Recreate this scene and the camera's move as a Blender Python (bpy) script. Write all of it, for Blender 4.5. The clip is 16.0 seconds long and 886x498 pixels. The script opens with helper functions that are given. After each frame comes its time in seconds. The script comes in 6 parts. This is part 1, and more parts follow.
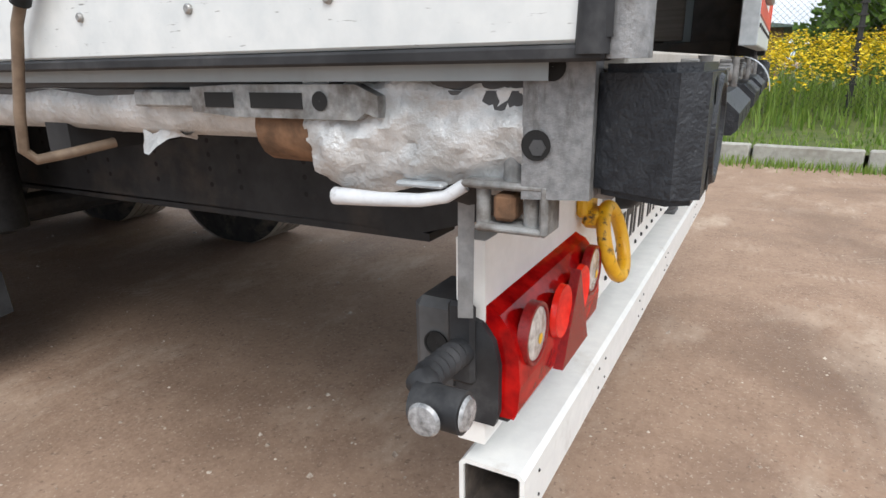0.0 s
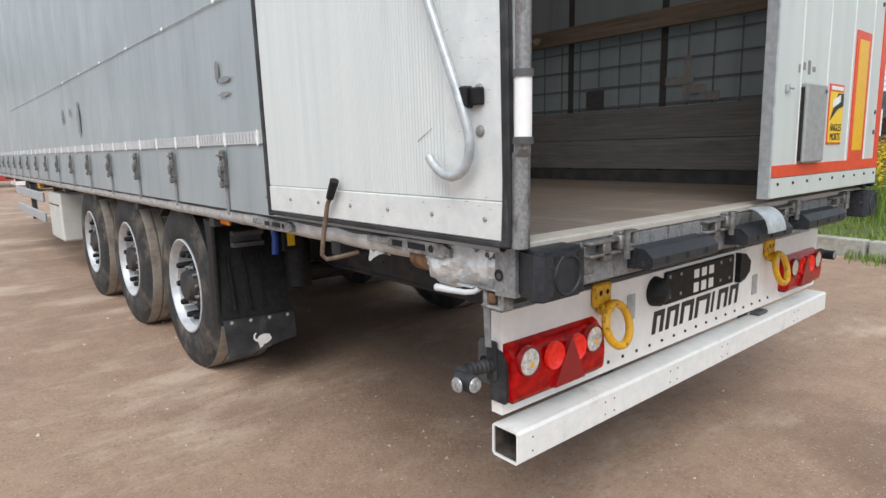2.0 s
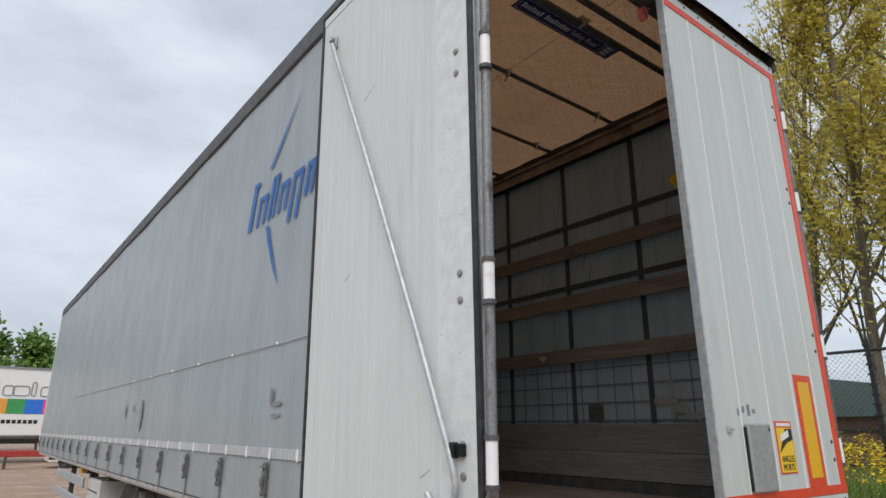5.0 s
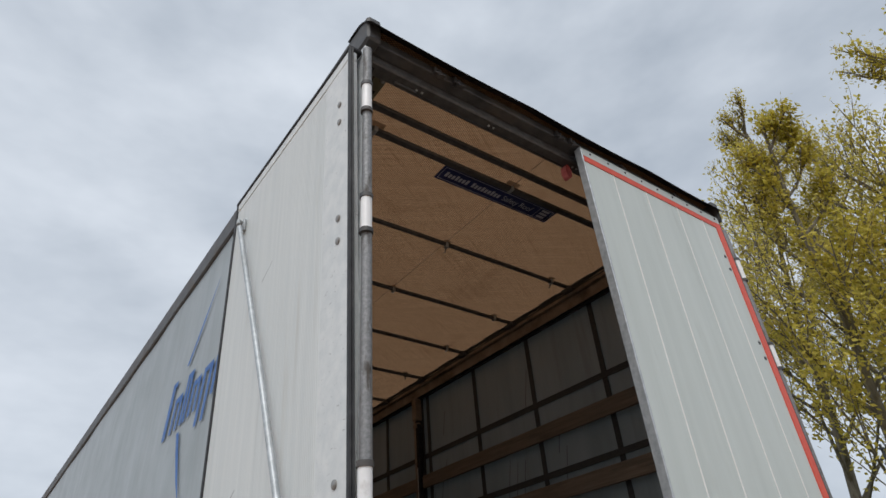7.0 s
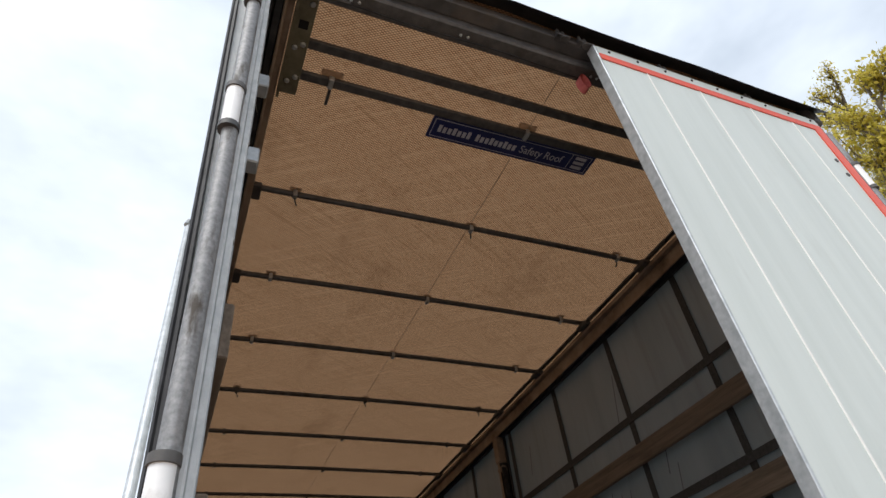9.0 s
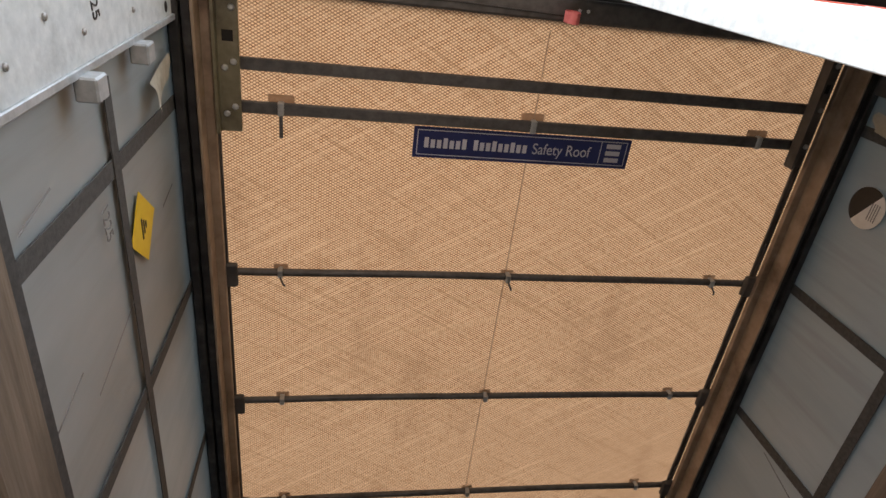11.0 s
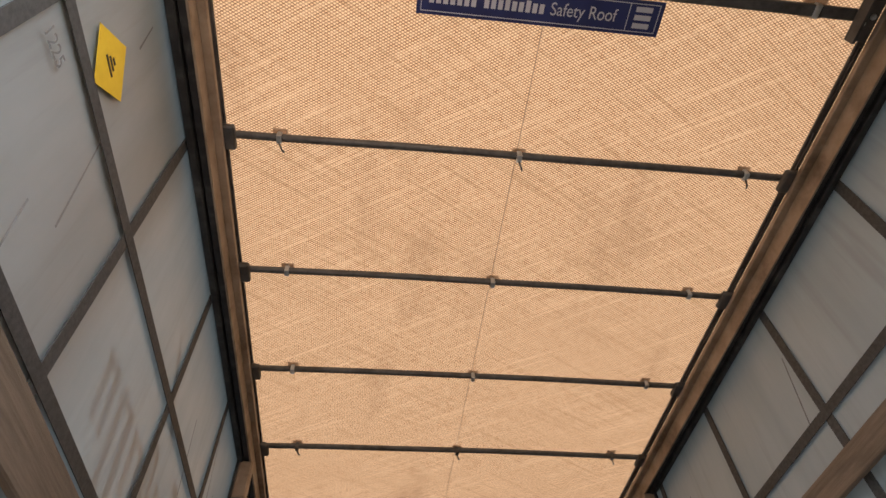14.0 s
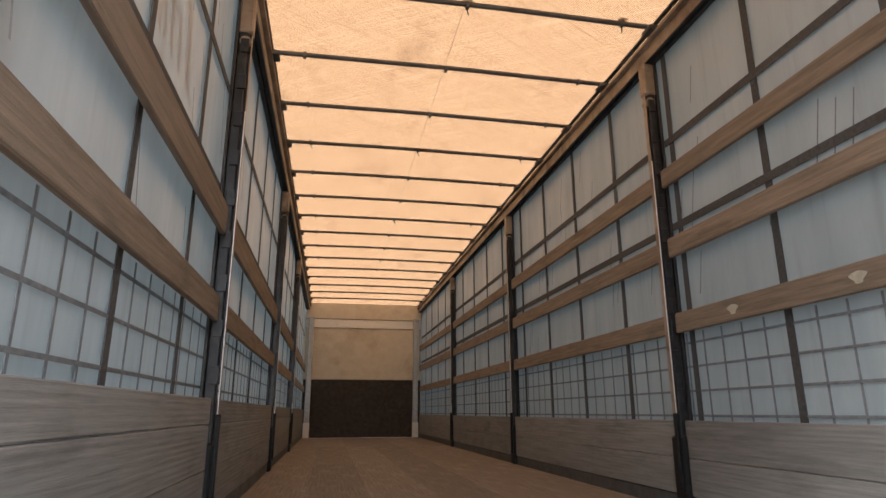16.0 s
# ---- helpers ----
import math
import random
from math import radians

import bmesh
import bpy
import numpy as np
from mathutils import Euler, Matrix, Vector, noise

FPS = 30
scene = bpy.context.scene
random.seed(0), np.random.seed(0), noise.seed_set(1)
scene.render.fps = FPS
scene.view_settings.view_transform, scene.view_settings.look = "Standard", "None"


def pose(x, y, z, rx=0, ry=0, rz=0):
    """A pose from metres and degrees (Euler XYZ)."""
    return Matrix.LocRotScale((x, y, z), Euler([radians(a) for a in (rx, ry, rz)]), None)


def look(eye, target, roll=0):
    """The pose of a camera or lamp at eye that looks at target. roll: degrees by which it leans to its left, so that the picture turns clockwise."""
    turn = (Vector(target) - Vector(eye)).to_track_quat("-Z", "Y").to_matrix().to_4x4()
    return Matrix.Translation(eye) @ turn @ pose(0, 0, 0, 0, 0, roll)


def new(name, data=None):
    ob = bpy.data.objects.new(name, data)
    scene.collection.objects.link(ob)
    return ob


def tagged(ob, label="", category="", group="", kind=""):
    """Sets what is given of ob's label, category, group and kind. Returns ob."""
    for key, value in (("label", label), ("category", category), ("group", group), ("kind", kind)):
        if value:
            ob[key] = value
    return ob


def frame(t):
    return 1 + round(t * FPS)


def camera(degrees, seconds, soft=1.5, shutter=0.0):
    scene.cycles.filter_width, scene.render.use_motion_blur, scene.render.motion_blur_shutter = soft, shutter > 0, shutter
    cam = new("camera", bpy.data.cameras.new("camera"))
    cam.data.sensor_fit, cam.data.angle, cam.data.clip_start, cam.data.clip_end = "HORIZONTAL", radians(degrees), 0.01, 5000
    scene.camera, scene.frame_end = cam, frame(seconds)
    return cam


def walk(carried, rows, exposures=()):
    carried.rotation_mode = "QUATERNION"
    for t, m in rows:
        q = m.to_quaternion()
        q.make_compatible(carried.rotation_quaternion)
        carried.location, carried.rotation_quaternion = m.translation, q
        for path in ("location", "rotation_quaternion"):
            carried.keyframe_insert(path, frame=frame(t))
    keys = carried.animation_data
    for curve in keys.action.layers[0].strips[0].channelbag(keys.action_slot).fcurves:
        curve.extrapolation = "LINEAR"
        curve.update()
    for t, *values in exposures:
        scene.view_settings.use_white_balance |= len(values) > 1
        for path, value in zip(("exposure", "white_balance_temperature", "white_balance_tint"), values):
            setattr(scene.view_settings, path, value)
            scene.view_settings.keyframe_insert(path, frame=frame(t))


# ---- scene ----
import itertools

cam = camera(72.3, 16.0)
PATH = [
    (0, (-0.538, -0.084, 1.115), (1.145, 0.827, 0.535), -1.0),
    (0.5, (-0.638, -0.274, 1.225), (0.918, 0.845, 0.651), -4.0),
    (1, (-0.704, -0.514, 1.264), (0.681, 0.82, 0.716), -3.7),
    (1.5, (-0.82, -0.708, 1.316), (0.514, 0.7, 0.829), -2.0),
    (2, (-1.03, -0.912, 1.348), (0.246, 0.593, 1.024), -1.1),
    (2.5, (-1.146, -1.103, 1.384), (0.114, 0.434, 1.154), -0.9),
    (3, (-1.205, -1.312, 1.398), (0.001, 0.277, 1.254), 0.4),
    (3.5, (-1.282, -1.396, 1.433), (-0.064, 0.19, 1.41), 0.3),
    (4, (-1.324, -1.425, 1.457), (-0.072, 0.13, 1.579), 0.4),
    (4.5, (-1.331, -1.437, 1.489), (-0.096, 0.103, 1.813), 0.5),
    (5, (-1.321, -1.456, 1.529), (-0.159, 0.068, 2.102), 0.3),
    (5.2, (-1.313, -1.462, 1.538), (-0.176, 0.033, 2.225), -0.1),
    (7.3, (-0.7, -1.373, 1.664), (0.3, -0.077, 2.813), -5.0),
    (7.5, (-0.628, -1.332, 1.664), (0.334, -0.032, 2.841), -5.6),
    (8, (-0.39, -1.238, 1.684), (0.435, 0.12, 2.898), -5.8),
    (8.2, (-0.307, -1.185, 1.688), (0.512, 0.181, 2.898), -5.6),
    (10.3, (0.409, -0.364, 1.75), (0.862, 0.831, 3.289), -14.4),
    (10.5, (0.454, -0.292, 1.744), (0.896, 0.868, 3.312), -14.8),
    (11, (0.531, -0.079, 1.745), (0.887, 0.852, 3.479), -16.5),
    (11.5, (0.628, 0.028, 1.746), (0.971, 0.731, 3.587), -22.6),
    (12, (0.733, 0.055, 1.727), (0.962, 0.769, 3.581), -17.6),
    (12.5, (0.779, 0.066, 1.735), (0.978, 0.754, 3.603), -15.7),
    (13, (0.793, 0.055, 1.73), (0.959, 0.706, 3.614), -11.8),
    (13.5, (0.791, 0.07, 1.737), (0.952, 0.978, 3.511), -5.1),
    (14, (0.752, 0.073, 1.752), (0.948, 1.273, 3.34), -3.7),
    (14.5, (0.762, 0.121, 1.718), (0.974, 1.552, 3.099), -1.9),
    (15, (0.742, 0.158, 1.695), (0.963, 1.79, 2.829), -1.0),
    (15.5, (0.682, 0.208, 1.649), (0.911, 2.013, 2.48), -1.2),
    (16, (0.583, 0.259, 1.627), (0.931, 2.159, 2.147), -0.1),
]
EXPOSURES = [(0, 0.9), (0.4, 0.62), (1, 0.6), (2, 0.7), (2.6, 0.64), (3.0, 0.48), (3.5, 0.48), (5, 0.26), (7.4, 0.08), (8.2, 0.05), (10.3, 2.25), (11.2, 2.1), (12.5, 1.68), (13.2, 1.9), (13.6, 2.25), (14, 2.72), (14.5, 2.66), (15.5, 3.0), (16, 3.28)]
walk(cam, [(t, look(e, g, r)) for t, e, g, r in PATH], EXPOSURES)

# ---- world and sun ----
world = bpy.data.worlds.new("overcast_sky")
scene.world = world
world.use_nodes = True
wn, wl = world.node_tree.nodes, world.node_tree.links
bg = wn["Background"]
sky = wn.new("ShaderNodeTexSky")
sky.sky_type = "NISHITA"
sky.sun_disc = False
sky.sun_elevation = radians(49)
sky.sun_rotation = radians(230)
dim = wn.new("ShaderNodeMix")
dim.data_type = "RGBA"
dim.blend_type = "MULTIPLY"
dim.inputs[0].default_value = 1.0
dim.inputs[7].default_value = (0.08, 0.08, 0.08, 1)
wl.new(sky.outputs[0], dim.inputs[6])
wc = wn.new("ShaderNodeTexCoord")
wm = wn.new("ShaderNodeMapping")
wm.inputs["Scale"].default_value = (1.0, 1.0, 2.2)
wl.new(wc.outputs["Generated"], wm.inputs["Vector"])
cloud = wn.new("ShaderNodeTexNoise")
cloud.inputs["Scale"].default_value = 2.3
cloud.inputs["Detail"].default_value = 5
cloud.inputs["Roughness"].default_value = 0.55
wl.new(wm.outputs[0], cloud.inputs["Vector"])
cr = wn.new("ShaderNodeValToRGB")
cr.color_ramp.elements[0].position, cr.color_ramp.elements[0].color = 0.32, (0.42, 0.475, 0.55, 1)
cr.color_ramp.elements[1].position, cr.color_ramp.elements[1].color = 0.68, (0.70, 0.755, 0.83, 1)
wl.new(cloud.outputs[0], cr.inputs[0])
cover = wn.new("ShaderNodeMix")
cover.data_type = "RGBA"
cover.inputs[0].default_value = 0.93
wl.new(dim.outputs[2], cover.inputs[6])
wl.new(cr.outputs[0], cover.inputs[7])
wl.new(cover.outputs[2], bg.inputs[0])
bg.inputs[1].default_value = 1.0

sun_data = bpy.data.lights.new("sun", "SUN")
sun_data.energy = 1.6
sun_data.angle = radians(40)
sun_data.color = (1.0, 0.97, 0.93)
sun = new("sun", sun_data)
sun.matrix_world = look((-8, -6.8, 12), (0, 0, 0))


# ---- materials ----
def nodes_of(name):
    m = bpy.data.materials.new(name)
    m.use_nodes = True
    return m, m.node_tree.nodes, m.node_tree.links, m.node_tree.nodes["Principled BSDF"]


def mixrgb(n, l, fac, a, b, blend="MIX"):
    k = n.new("ShaderNodeMix")
    k.data_type, k.blend_type = "RGBA", blend
    for value, slot in ((fac, 0), (a, 6), (b, 7)):
        if isinstance(value, (int, float)):
            k.inputs[slot].default_value = value
        elif isinstance(value, tuple):
            k.inputs[slot].default_value = (*value, 1)
        else:
            l.new(value, k.inputs[slot])
    return k.outputs[2]


def coords(n, l, stretch=(1, 1, 1), turn=(0, 0, 0)):
    c, m = n.new("ShaderNodeTexCoord"), n.new("ShaderNodeMapping")
    m.inputs["Scale"].default_value = stretch
    m.inputs["Rotation"].default_value = [radians(a) for a in turn]
    l.new(c.outputs["Object"], m.inputs["Vector"])
    return m.outputs[0]


def noisy(n, l, vec, scale, lo=0.35, hi=0.65, detail=5, rough=0.6):
    k, r = n.new("ShaderNodeTexNoise"), n.new("ShaderNodeMapRange")
    k.inputs["Scale"].default_value, k.inputs["Detail"].default_value, k.inputs["Roughness"].default_value = scale, detail, rough
    l.new(vec, k.inputs["Vector"])
    l.new(k.outputs[0], r.inputs[0])
    r.inputs[1].default_value, r.inputs[2].default_value = lo, hi
    return r.outputs[0]


def calc(n, l, op, a, b=0.0):
    k = n.new("ShaderNodeMath")
    k.operation = op
    for slot, value in enumerate((a, b)):
        if isinstance(value, (int, float)):
            k.inputs[slot].default_value = value
        else:
            l.new(value, k.inputs[slot])
    return k.outputs[0]


def bumped(n, l, p, height, strength, distance=0.002):
    b = n.new("ShaderNodeBump")
    b.inputs["Strength"].default_value, b.inputs["Distance"].default_value = strength, distance
    l.new(height, b.inputs["Height"])
    l.new(b.outputs[0], p.inputs["Normal"])


def surface(name, c1, c2, scale=20, rough=0.5, metal=0.0, bump=0.3, dirt=None, dscale=2.0, dirt_lo=0.5, dirt_hi=0.75,
            stretch=(1, 1, 1), dstretch=(1, 1, 1), distance=0.002, vary=0.0, coat=0.0):
    """Two colours broken by a grain, with dirt at a larger scale and a rough relief."""
    m, n, l, p = nodes_of(name)
    v = coords(n, l, stretch)
    grain = noisy(n, l, v, scale)
    col = mixrgb(n, l, grain, c1, c2)
    if dirt:
        d = noisy(n, l, coords(n, l, dstretch), dscale, dirt_lo, dirt_hi, 8, 0.65)
        col = mixrgb(n, l, d, col, dirt)
        rr = n.new("ShaderNodeMapRange")
        l.new(d, rr.inputs[0])
        rr.inputs[3].default_value, rr.inputs[4].default_value = rough, min(1, rough + 0.3)
        l.new(rr.outputs[0], p.inputs["Roughness"])
    else:
        p.inputs["Roughness"].default_value = rough
    if vary:
        info = n.new("ShaderNodeObjectInfo")
        r = n.new("ShaderNodeMapRange")
        l.new(info.outputs["Random"], r.inputs[0])
        r.inputs[3].default_value, r.inputs[4].default_value = 1 - vary, 1 + vary
        h = n.new("ShaderNodeHueSaturation")
        l.new(r.outputs[0], h.inputs["Value"])
        l.new(col, h.inputs["Color"])
        col = h.outputs[0]
    l.new(col, p.inputs["Base Color"])
    p.inputs["Metallic"].default_value = metal
    p.inputs["Coat Weight"].default_value = coat
    if bump:
        bumped(n, l, p, noisy(n, l, v, scale * 3, 0, 1), bump, distance)
    return m


WHITE = surface("white_paint", (0.80, 0.79, 0.76), (0.86, 0.85, 0.82), 30, 0.38, 0, 0.1, (0.52, 0.47, 0.40), 5, 0.60, 0.86)
BAR_WHITE = surface("bumper_paint", (0.74, 0.745, 0.73), (0.82, 0.825, 0.80), 25, 0.4, 0, 0.15, (0.42, 0.37, 0.31), 7, 0.58, 0.84)
HINGE_WHITE = surface("hinge_paint", (0.78, 0.79, 0.79), (0.84, 0.84, 0.84), 30, 0.35, 0, 0.1, (0.4, 0.38, 0.35), 9, 0.6, 0.85)
RUBBER = surface("black_rubber", (0.018, 0.019, 0.021), (0.04, 0.041, 0.044), 14, 0.55, 0, 0.35, (0.10, 0.10, 0.10), 7, 0.55, 0.85)
BUFFER = surface("buffer_rubber", (0.014, 0.016, 0.020), (0.030, 0.034, 0.040), 60, 0.42, 0, 0.8, (0.15, 0.16, 0.17), 42, 0.63, 0.74, distance=0.003)
POST_STEEL = surface("scratched_grey_steel", (0.17, 0.175, 0.18), (0.27, 0.275, 0.28), 110, 0.48, 0.2, 0.5, (0.08, 0.07, 0.06), 26, 0.53, 0.66, dstretch=(1, 1, 0.3))
PLASTIC = surface("black_plastic", (0.010, 0.011, 0.012), (0.02, 0.021, 0.022), 40, 0.5, 0, 0.25, (0.05, 0.047, 0.045), 4, 0.58, 0.95)
STEEL = surface("weathered_steel", (0.15, 0.155, 0.155), (0.36, 0.365, 0.36), 34, 0.55, 0.25, 0.7, (0.085, 0.065, 0.05), 13, 0.47, 0.68)
DARKSTEEL = surface("dark_painted_steel", (0.045, 0.047, 0.05), (0.085, 0.087, 0.09), 12, 0.55, 0.0, 0.3, (0.12, 0.10, 0.08), 4, 0.5, 0.8)
GALV = surface("galvanised_steel", (0.36, 0.39, 0.41), (0.50, 0.53, 0.55), 34, 0.42, 0.35, 0.25, (0.24, 0.23, 0.21), 5, 0.55, 0.85)
FOIL = surface("crumpled_foil", (0.44, 0.45, 0.45), (0.68, 0.69, 0.69), 16, 0.34, 0.2, 1.0, (0.26, 0.20, 0.15), 9, 0.56, 0.8, distance=0.008)
RUST = surface("rusted_steel", (0.10, 0.055, 0.03), (0.24, 0.13, 0.07), 30, 0.8, 0.1, 0.8)
CHASSIS = surface("chassis_paint", (0.022, 0.023, 0.025), (0.038, 0.039, 0.041), 10, 0.6, 0, 0.3, (0.11, 0.09, 0.075), 3, 0.5, 0.8)
HOLE = surface("dark_hole", (0.01, 0.01, 0.01), (0.015, 0.015, 0.015), 10, 0.9, 0, 0)
YELLOW = surface("yellow_paint", (0.66, 0.33, 0.008), (0.76, 0.42, 0.015), 30, 0.42, 0, 0.4, (0.07, 0.05, 0.03), 45, 0.57, 0.66)
REDTAPE = surface("red_tape", (0.62, 0.055, 0.02), (0.70, 0.075, 0.03), 30, 0.4, 0, 0.1, (0.30, 0.08, 0.05), 6, 0.6, 0.9)
AMBER = surface("amber_sheet", (0.72, 0.40, 0.015), (0.80, 0.47, 0.02), 60, 0.35, 0, 0.1)
STICKER_YELLOW = surface("yellow_sticker", (0.78, 0.52, 0.02), (0.84, 0.58, 0.03), 30, 0.45, 0, 0.05)
PRINT_BLACK = surface("black_print", (0.012, 0.012, 0.013), (0.02, 0.02, 0.02), 30, 0.5, 0, 0)
PRINT_WHITE = surface("white_print", (0.74, 0.74, 0.72), (0.8, 0.8, 0.78), 30, 0.5, 0, 0)
PRINT_BLUE = surface("blue_print", (0.008, 0.10, 0.36), (0.012, 0.13, 0.44), 12, 0.5, 0, 0, (0.05, 0.12, 0.30), 4, 0.6, 0.9)
NAVY = surface("navy_sign", (0.012, 0.020, 0.10), (0.020, 0.032, 0.14), 8, 0.4, 0, 0.1)
SIGNLINE = surface("pale_sign_print", (0.5, 0.52, 0.6), (0.56, 0.58, 0.66), 8, 0.5, 0, 0)
LENS_CLEAR = surface("clear_lamp_lens", (0.40, 0.38, 0.35), (0.85, 0.84, 0.82), 75, 0.12, 0.2, 0.6, coat=0.6)
BLUE = surface("blue_plastic", (0.015, 0.06, 0.32), (0.02, 0.09, 0.42), 20, 0.45, 0, 0.1)
ORANGE = surface("orange_lens", (0.7, 0.2, 0.01), (0.8, 0.25, 0.02), 30, 0.2, 0, 0.1, coat=0.5)
REDCLOTH = surface("red_strap", (0.50, 0.10, 0.10), (0.62, 0.18, 0.17), 40, 0.8, 0, 0.3)
OLIVE = surface("olive_plate", (0.15, 0.14, 0.09), (0.21, 0.20, 0.14), 24, 0.5, 0.1, 0.3, (0.08, 0.07, 0.05), 8, 0.5, 0.8)
BOWSTEEL = surface("roof_bow_steel", (0.075, 0.078, 0.08), (0.12, 0.12, 0.122), 30, 0.5, 0.2, 0.3, (0.05, 0.04, 0.03), 6, 0.5, 0.8)
PATCH = surface("tan_patch", (0.46, 0.30, 0.18), (0.54, 0.36, 0.23), 60, 0.8, 0, 0.3, (0.36, 0.22, 0.13), 14, 0.5, 0.8)
RUNNER = surface("roof_rail_tan", (0.27, 0.205, 0.15), (0.37, 0.295, 0.225), 10, 0.5, 0.1, 0.3, (0.09, 0.06, 0.04), 4, 0.5, 0.8)
STRAPDARK = surface("webbing_dark", (0.05, 0.052, 0.052), (0.08, 0.08, 0.08), 60, 0.8, 0, 0.5, vary=0.15)
STRAPGREY = surface("webbing_grey", (0.19, 0.195, 0.20), (0.28, 0.285, 0.29), 60, 0.7, 0, 0.4, (0.14, 0.13, 0.12), 6, 0.5, 0.8)
BUCKLE = surface("buckle_steel", (0.24, 0.24, 0.235), (0.42, 0.42, 0.41), 60, 0.42, 0.6, 0.3, (0.16, 0.12, 0.09), 12, 0.5, 0.8)
BUCKLE_DARK = surface("tarnished_buckle", (0.10, 0.10, 0.10), (0.26, 0.26, 0.255), 70, 0.45, 0.4, 0.4, (0.07, 0.06, 0.05), 18, 0.5, 0.8)
TAPE = surface("old_tape", (0.42, 0.40, 0.33), (0.52, 0.50, 0.42), 30, 0.7, 0, 0.3, (0.3, 0.27, 0.2), 9, 0.5, 0.8)
SCUFF = surface("grey_scuff", (0.20, 0.21, 0.22), (0.27, 0.275, 0.28), 25, 0.7, 0, 0.2)
TREAD = surface("tyre_rubber", (0.025, 0.025, 0.026), (0.045, 0.044, 0.043), 18, 0.75, 0, 0.5, (0.17, 0.145, 0.12), 5, 0.5, 0.72)
TREAD_DUSTY = surface("dusty_tread", (0.29, 0.255, 0.215), (0.40, 0.36, 0.31), 14, 0.9, 0, 0.7, (0.09, 0.065, 0.06), 7, 0.5, 0.75)
RIM = surface("rim_silver", (0.46, 0.48, 0.50), (0.57, 0.59, 0.61), 20, 0.38, 0.3, 0.15, (0.34, 0.30, 0.26), 6, 0.58, 0.85)
LEVER_WHITE = surface("lever_coating", (0.55, 0.57, 0.60), (0.66, 0.68, 0.70), 40, 0.4, 0, 0.3, (0.25, 0.24, 0.22), 30, 0.56, 0.72)
RED_DEEP = surface("deep_red_plastic", (0.20, 0.003, 0.004), (0.30, 0.006, 0.007), 200, 0.22, 0, 0.5, coat=0.2)
LENS_GREY = surface("clouded_lens", (0.14, 0.145, 0.15), (0.46, 0.47, 0.48), 60, 0.2, 0.1, 0.6, coat=0.4)
# Light grey zinc, paled further to put skylight into the left corner post.
POSTPALE = surface("skylit_zinc_grey", (0.50, 0.535, 0.55), (0.64, 0.67, 0.68), 30, 0.5, 0.0, 0.25, (0.30, 0.31, 0.31), 7, 0.55, 0.85)
RED_BRIGHT = surface("bright_red_plastic", (0.72, 0.010, 0.006), (0.95, 0.03, 0.015), 60, 0.2, 0, 0.3)
KEEPER = surface("worn_dark_steel", (0.11, 0.11, 0.11), (0.24, 0.24, 0.235), 50, 0.45, 0.4, 0.4, (0.09, 0.07, 0.055), 14, 0.5, 0.8)
BOXPALE = surface("pale_box_paint", (0.50, 0.50, 0.47), (0.58, 0.58, 0.55), 8, 0.5, 0, 0.1, (0.36, 0.33, 0.28), 3, 0.55, 0.85)
BOXGREY = surface("grey_box_paint", (0.27, 0.28, 0.28), (0.34, 0.35, 0.35), 40, 0.5, 0.1, 0.2, (0.2, 0.2, 0.19), 9, 0.55, 0.85)
KERB = surface("concrete_kerb", (0.34, 0.33, 0.30), (0.46, 0.45, 0.41), 18, 0.9, 0, 0.6, (0.24, 0.22, 0.18), 2, 0.5, 0.75, vary=0.1, distance=0.006)
FENCE = surface("black_fence_coating", (0.012, 0.013, 0.013), (0.03, 0.03, 0.03), 20, 0.5, 0, 0.1)
BARK = surface("bark", (0.10, 0.085, 0.06), (0.20, 0.18, 0.14), 12, 0.9, 0, 0.8, stretch=(1, 1, 0.25), distance=0.01)
BRICK = surface("brick_wall", (0.20, 0.11, 0.08), (0.30, 0.18, 0.13), 10, 0.9, 0, 0.5, (0.14, 0.10, 0.08), 1, 0.5, 0.8)
ROOFGREEN = surface("green_sheet_roof", (0.020, 0.045, 0.03), (0.035, 0.065, 0.045), 3, 0.7, 0, 0.2)
REDSTEEL = surface("red_steel", (0.36, 0.03, 0.03), (0.45, 0.05, 0.045), 8, 0.5, 0, 0.2, (0.2, 0.08, 0.06), 2, 0.5, 0.8)
STONE = surface("pebble", (0.22, 0.16, 0.12), (0.66, 0.58, 0.49), 22, 0.9, 0, 0.3)
PANEL_GREEN = surface("green_print", (0.05, 0.30, 0.09), (0.06, 0.34, 0.11), 3, 0.5, 0, 0)
PANEL_BLUE = surface("bright_blue_print", (0.02, 0.16, 0.62), (0.03, 0.19, 0.68), 3, 0.5, 0, 0)
PANEL_ORANGE = surface("orange_print", (0.78, 0.34, 0.05), (0.82, 0.38, 0.07), 3, 0.5, 0, 0)
PANEL_PINK = surface("pink_print", (0.75, 0.05, 0.25), (0.8, 0.07, 0.28), 3, 0.5, 0, 0)
GREYPRINT = surface("grey_print", (0.22, 0.23, 0.24), (0.28, 0.29, 0.3), 6, 0.5, 0, 0)


def make_red_lens():
    m, n, l, p = nodes_of("red_lamp_lens")
    v = coords(n, l)
    l.new(mixrgb(n, l, noisy(n, l, v, 26), (0.20, 0.001, 0.002), (0.52, 0.006, 0.005)), p.inputs["Base Color"])
    p.inputs["Roughness"].default_value = 0.1
    p.inputs["Specular IOR Level"].default_value = 0.22
    bumped(n, l, p, noisy(n, l, v, 160, 0, 1, 2), 0.15, 0.001)
    return m


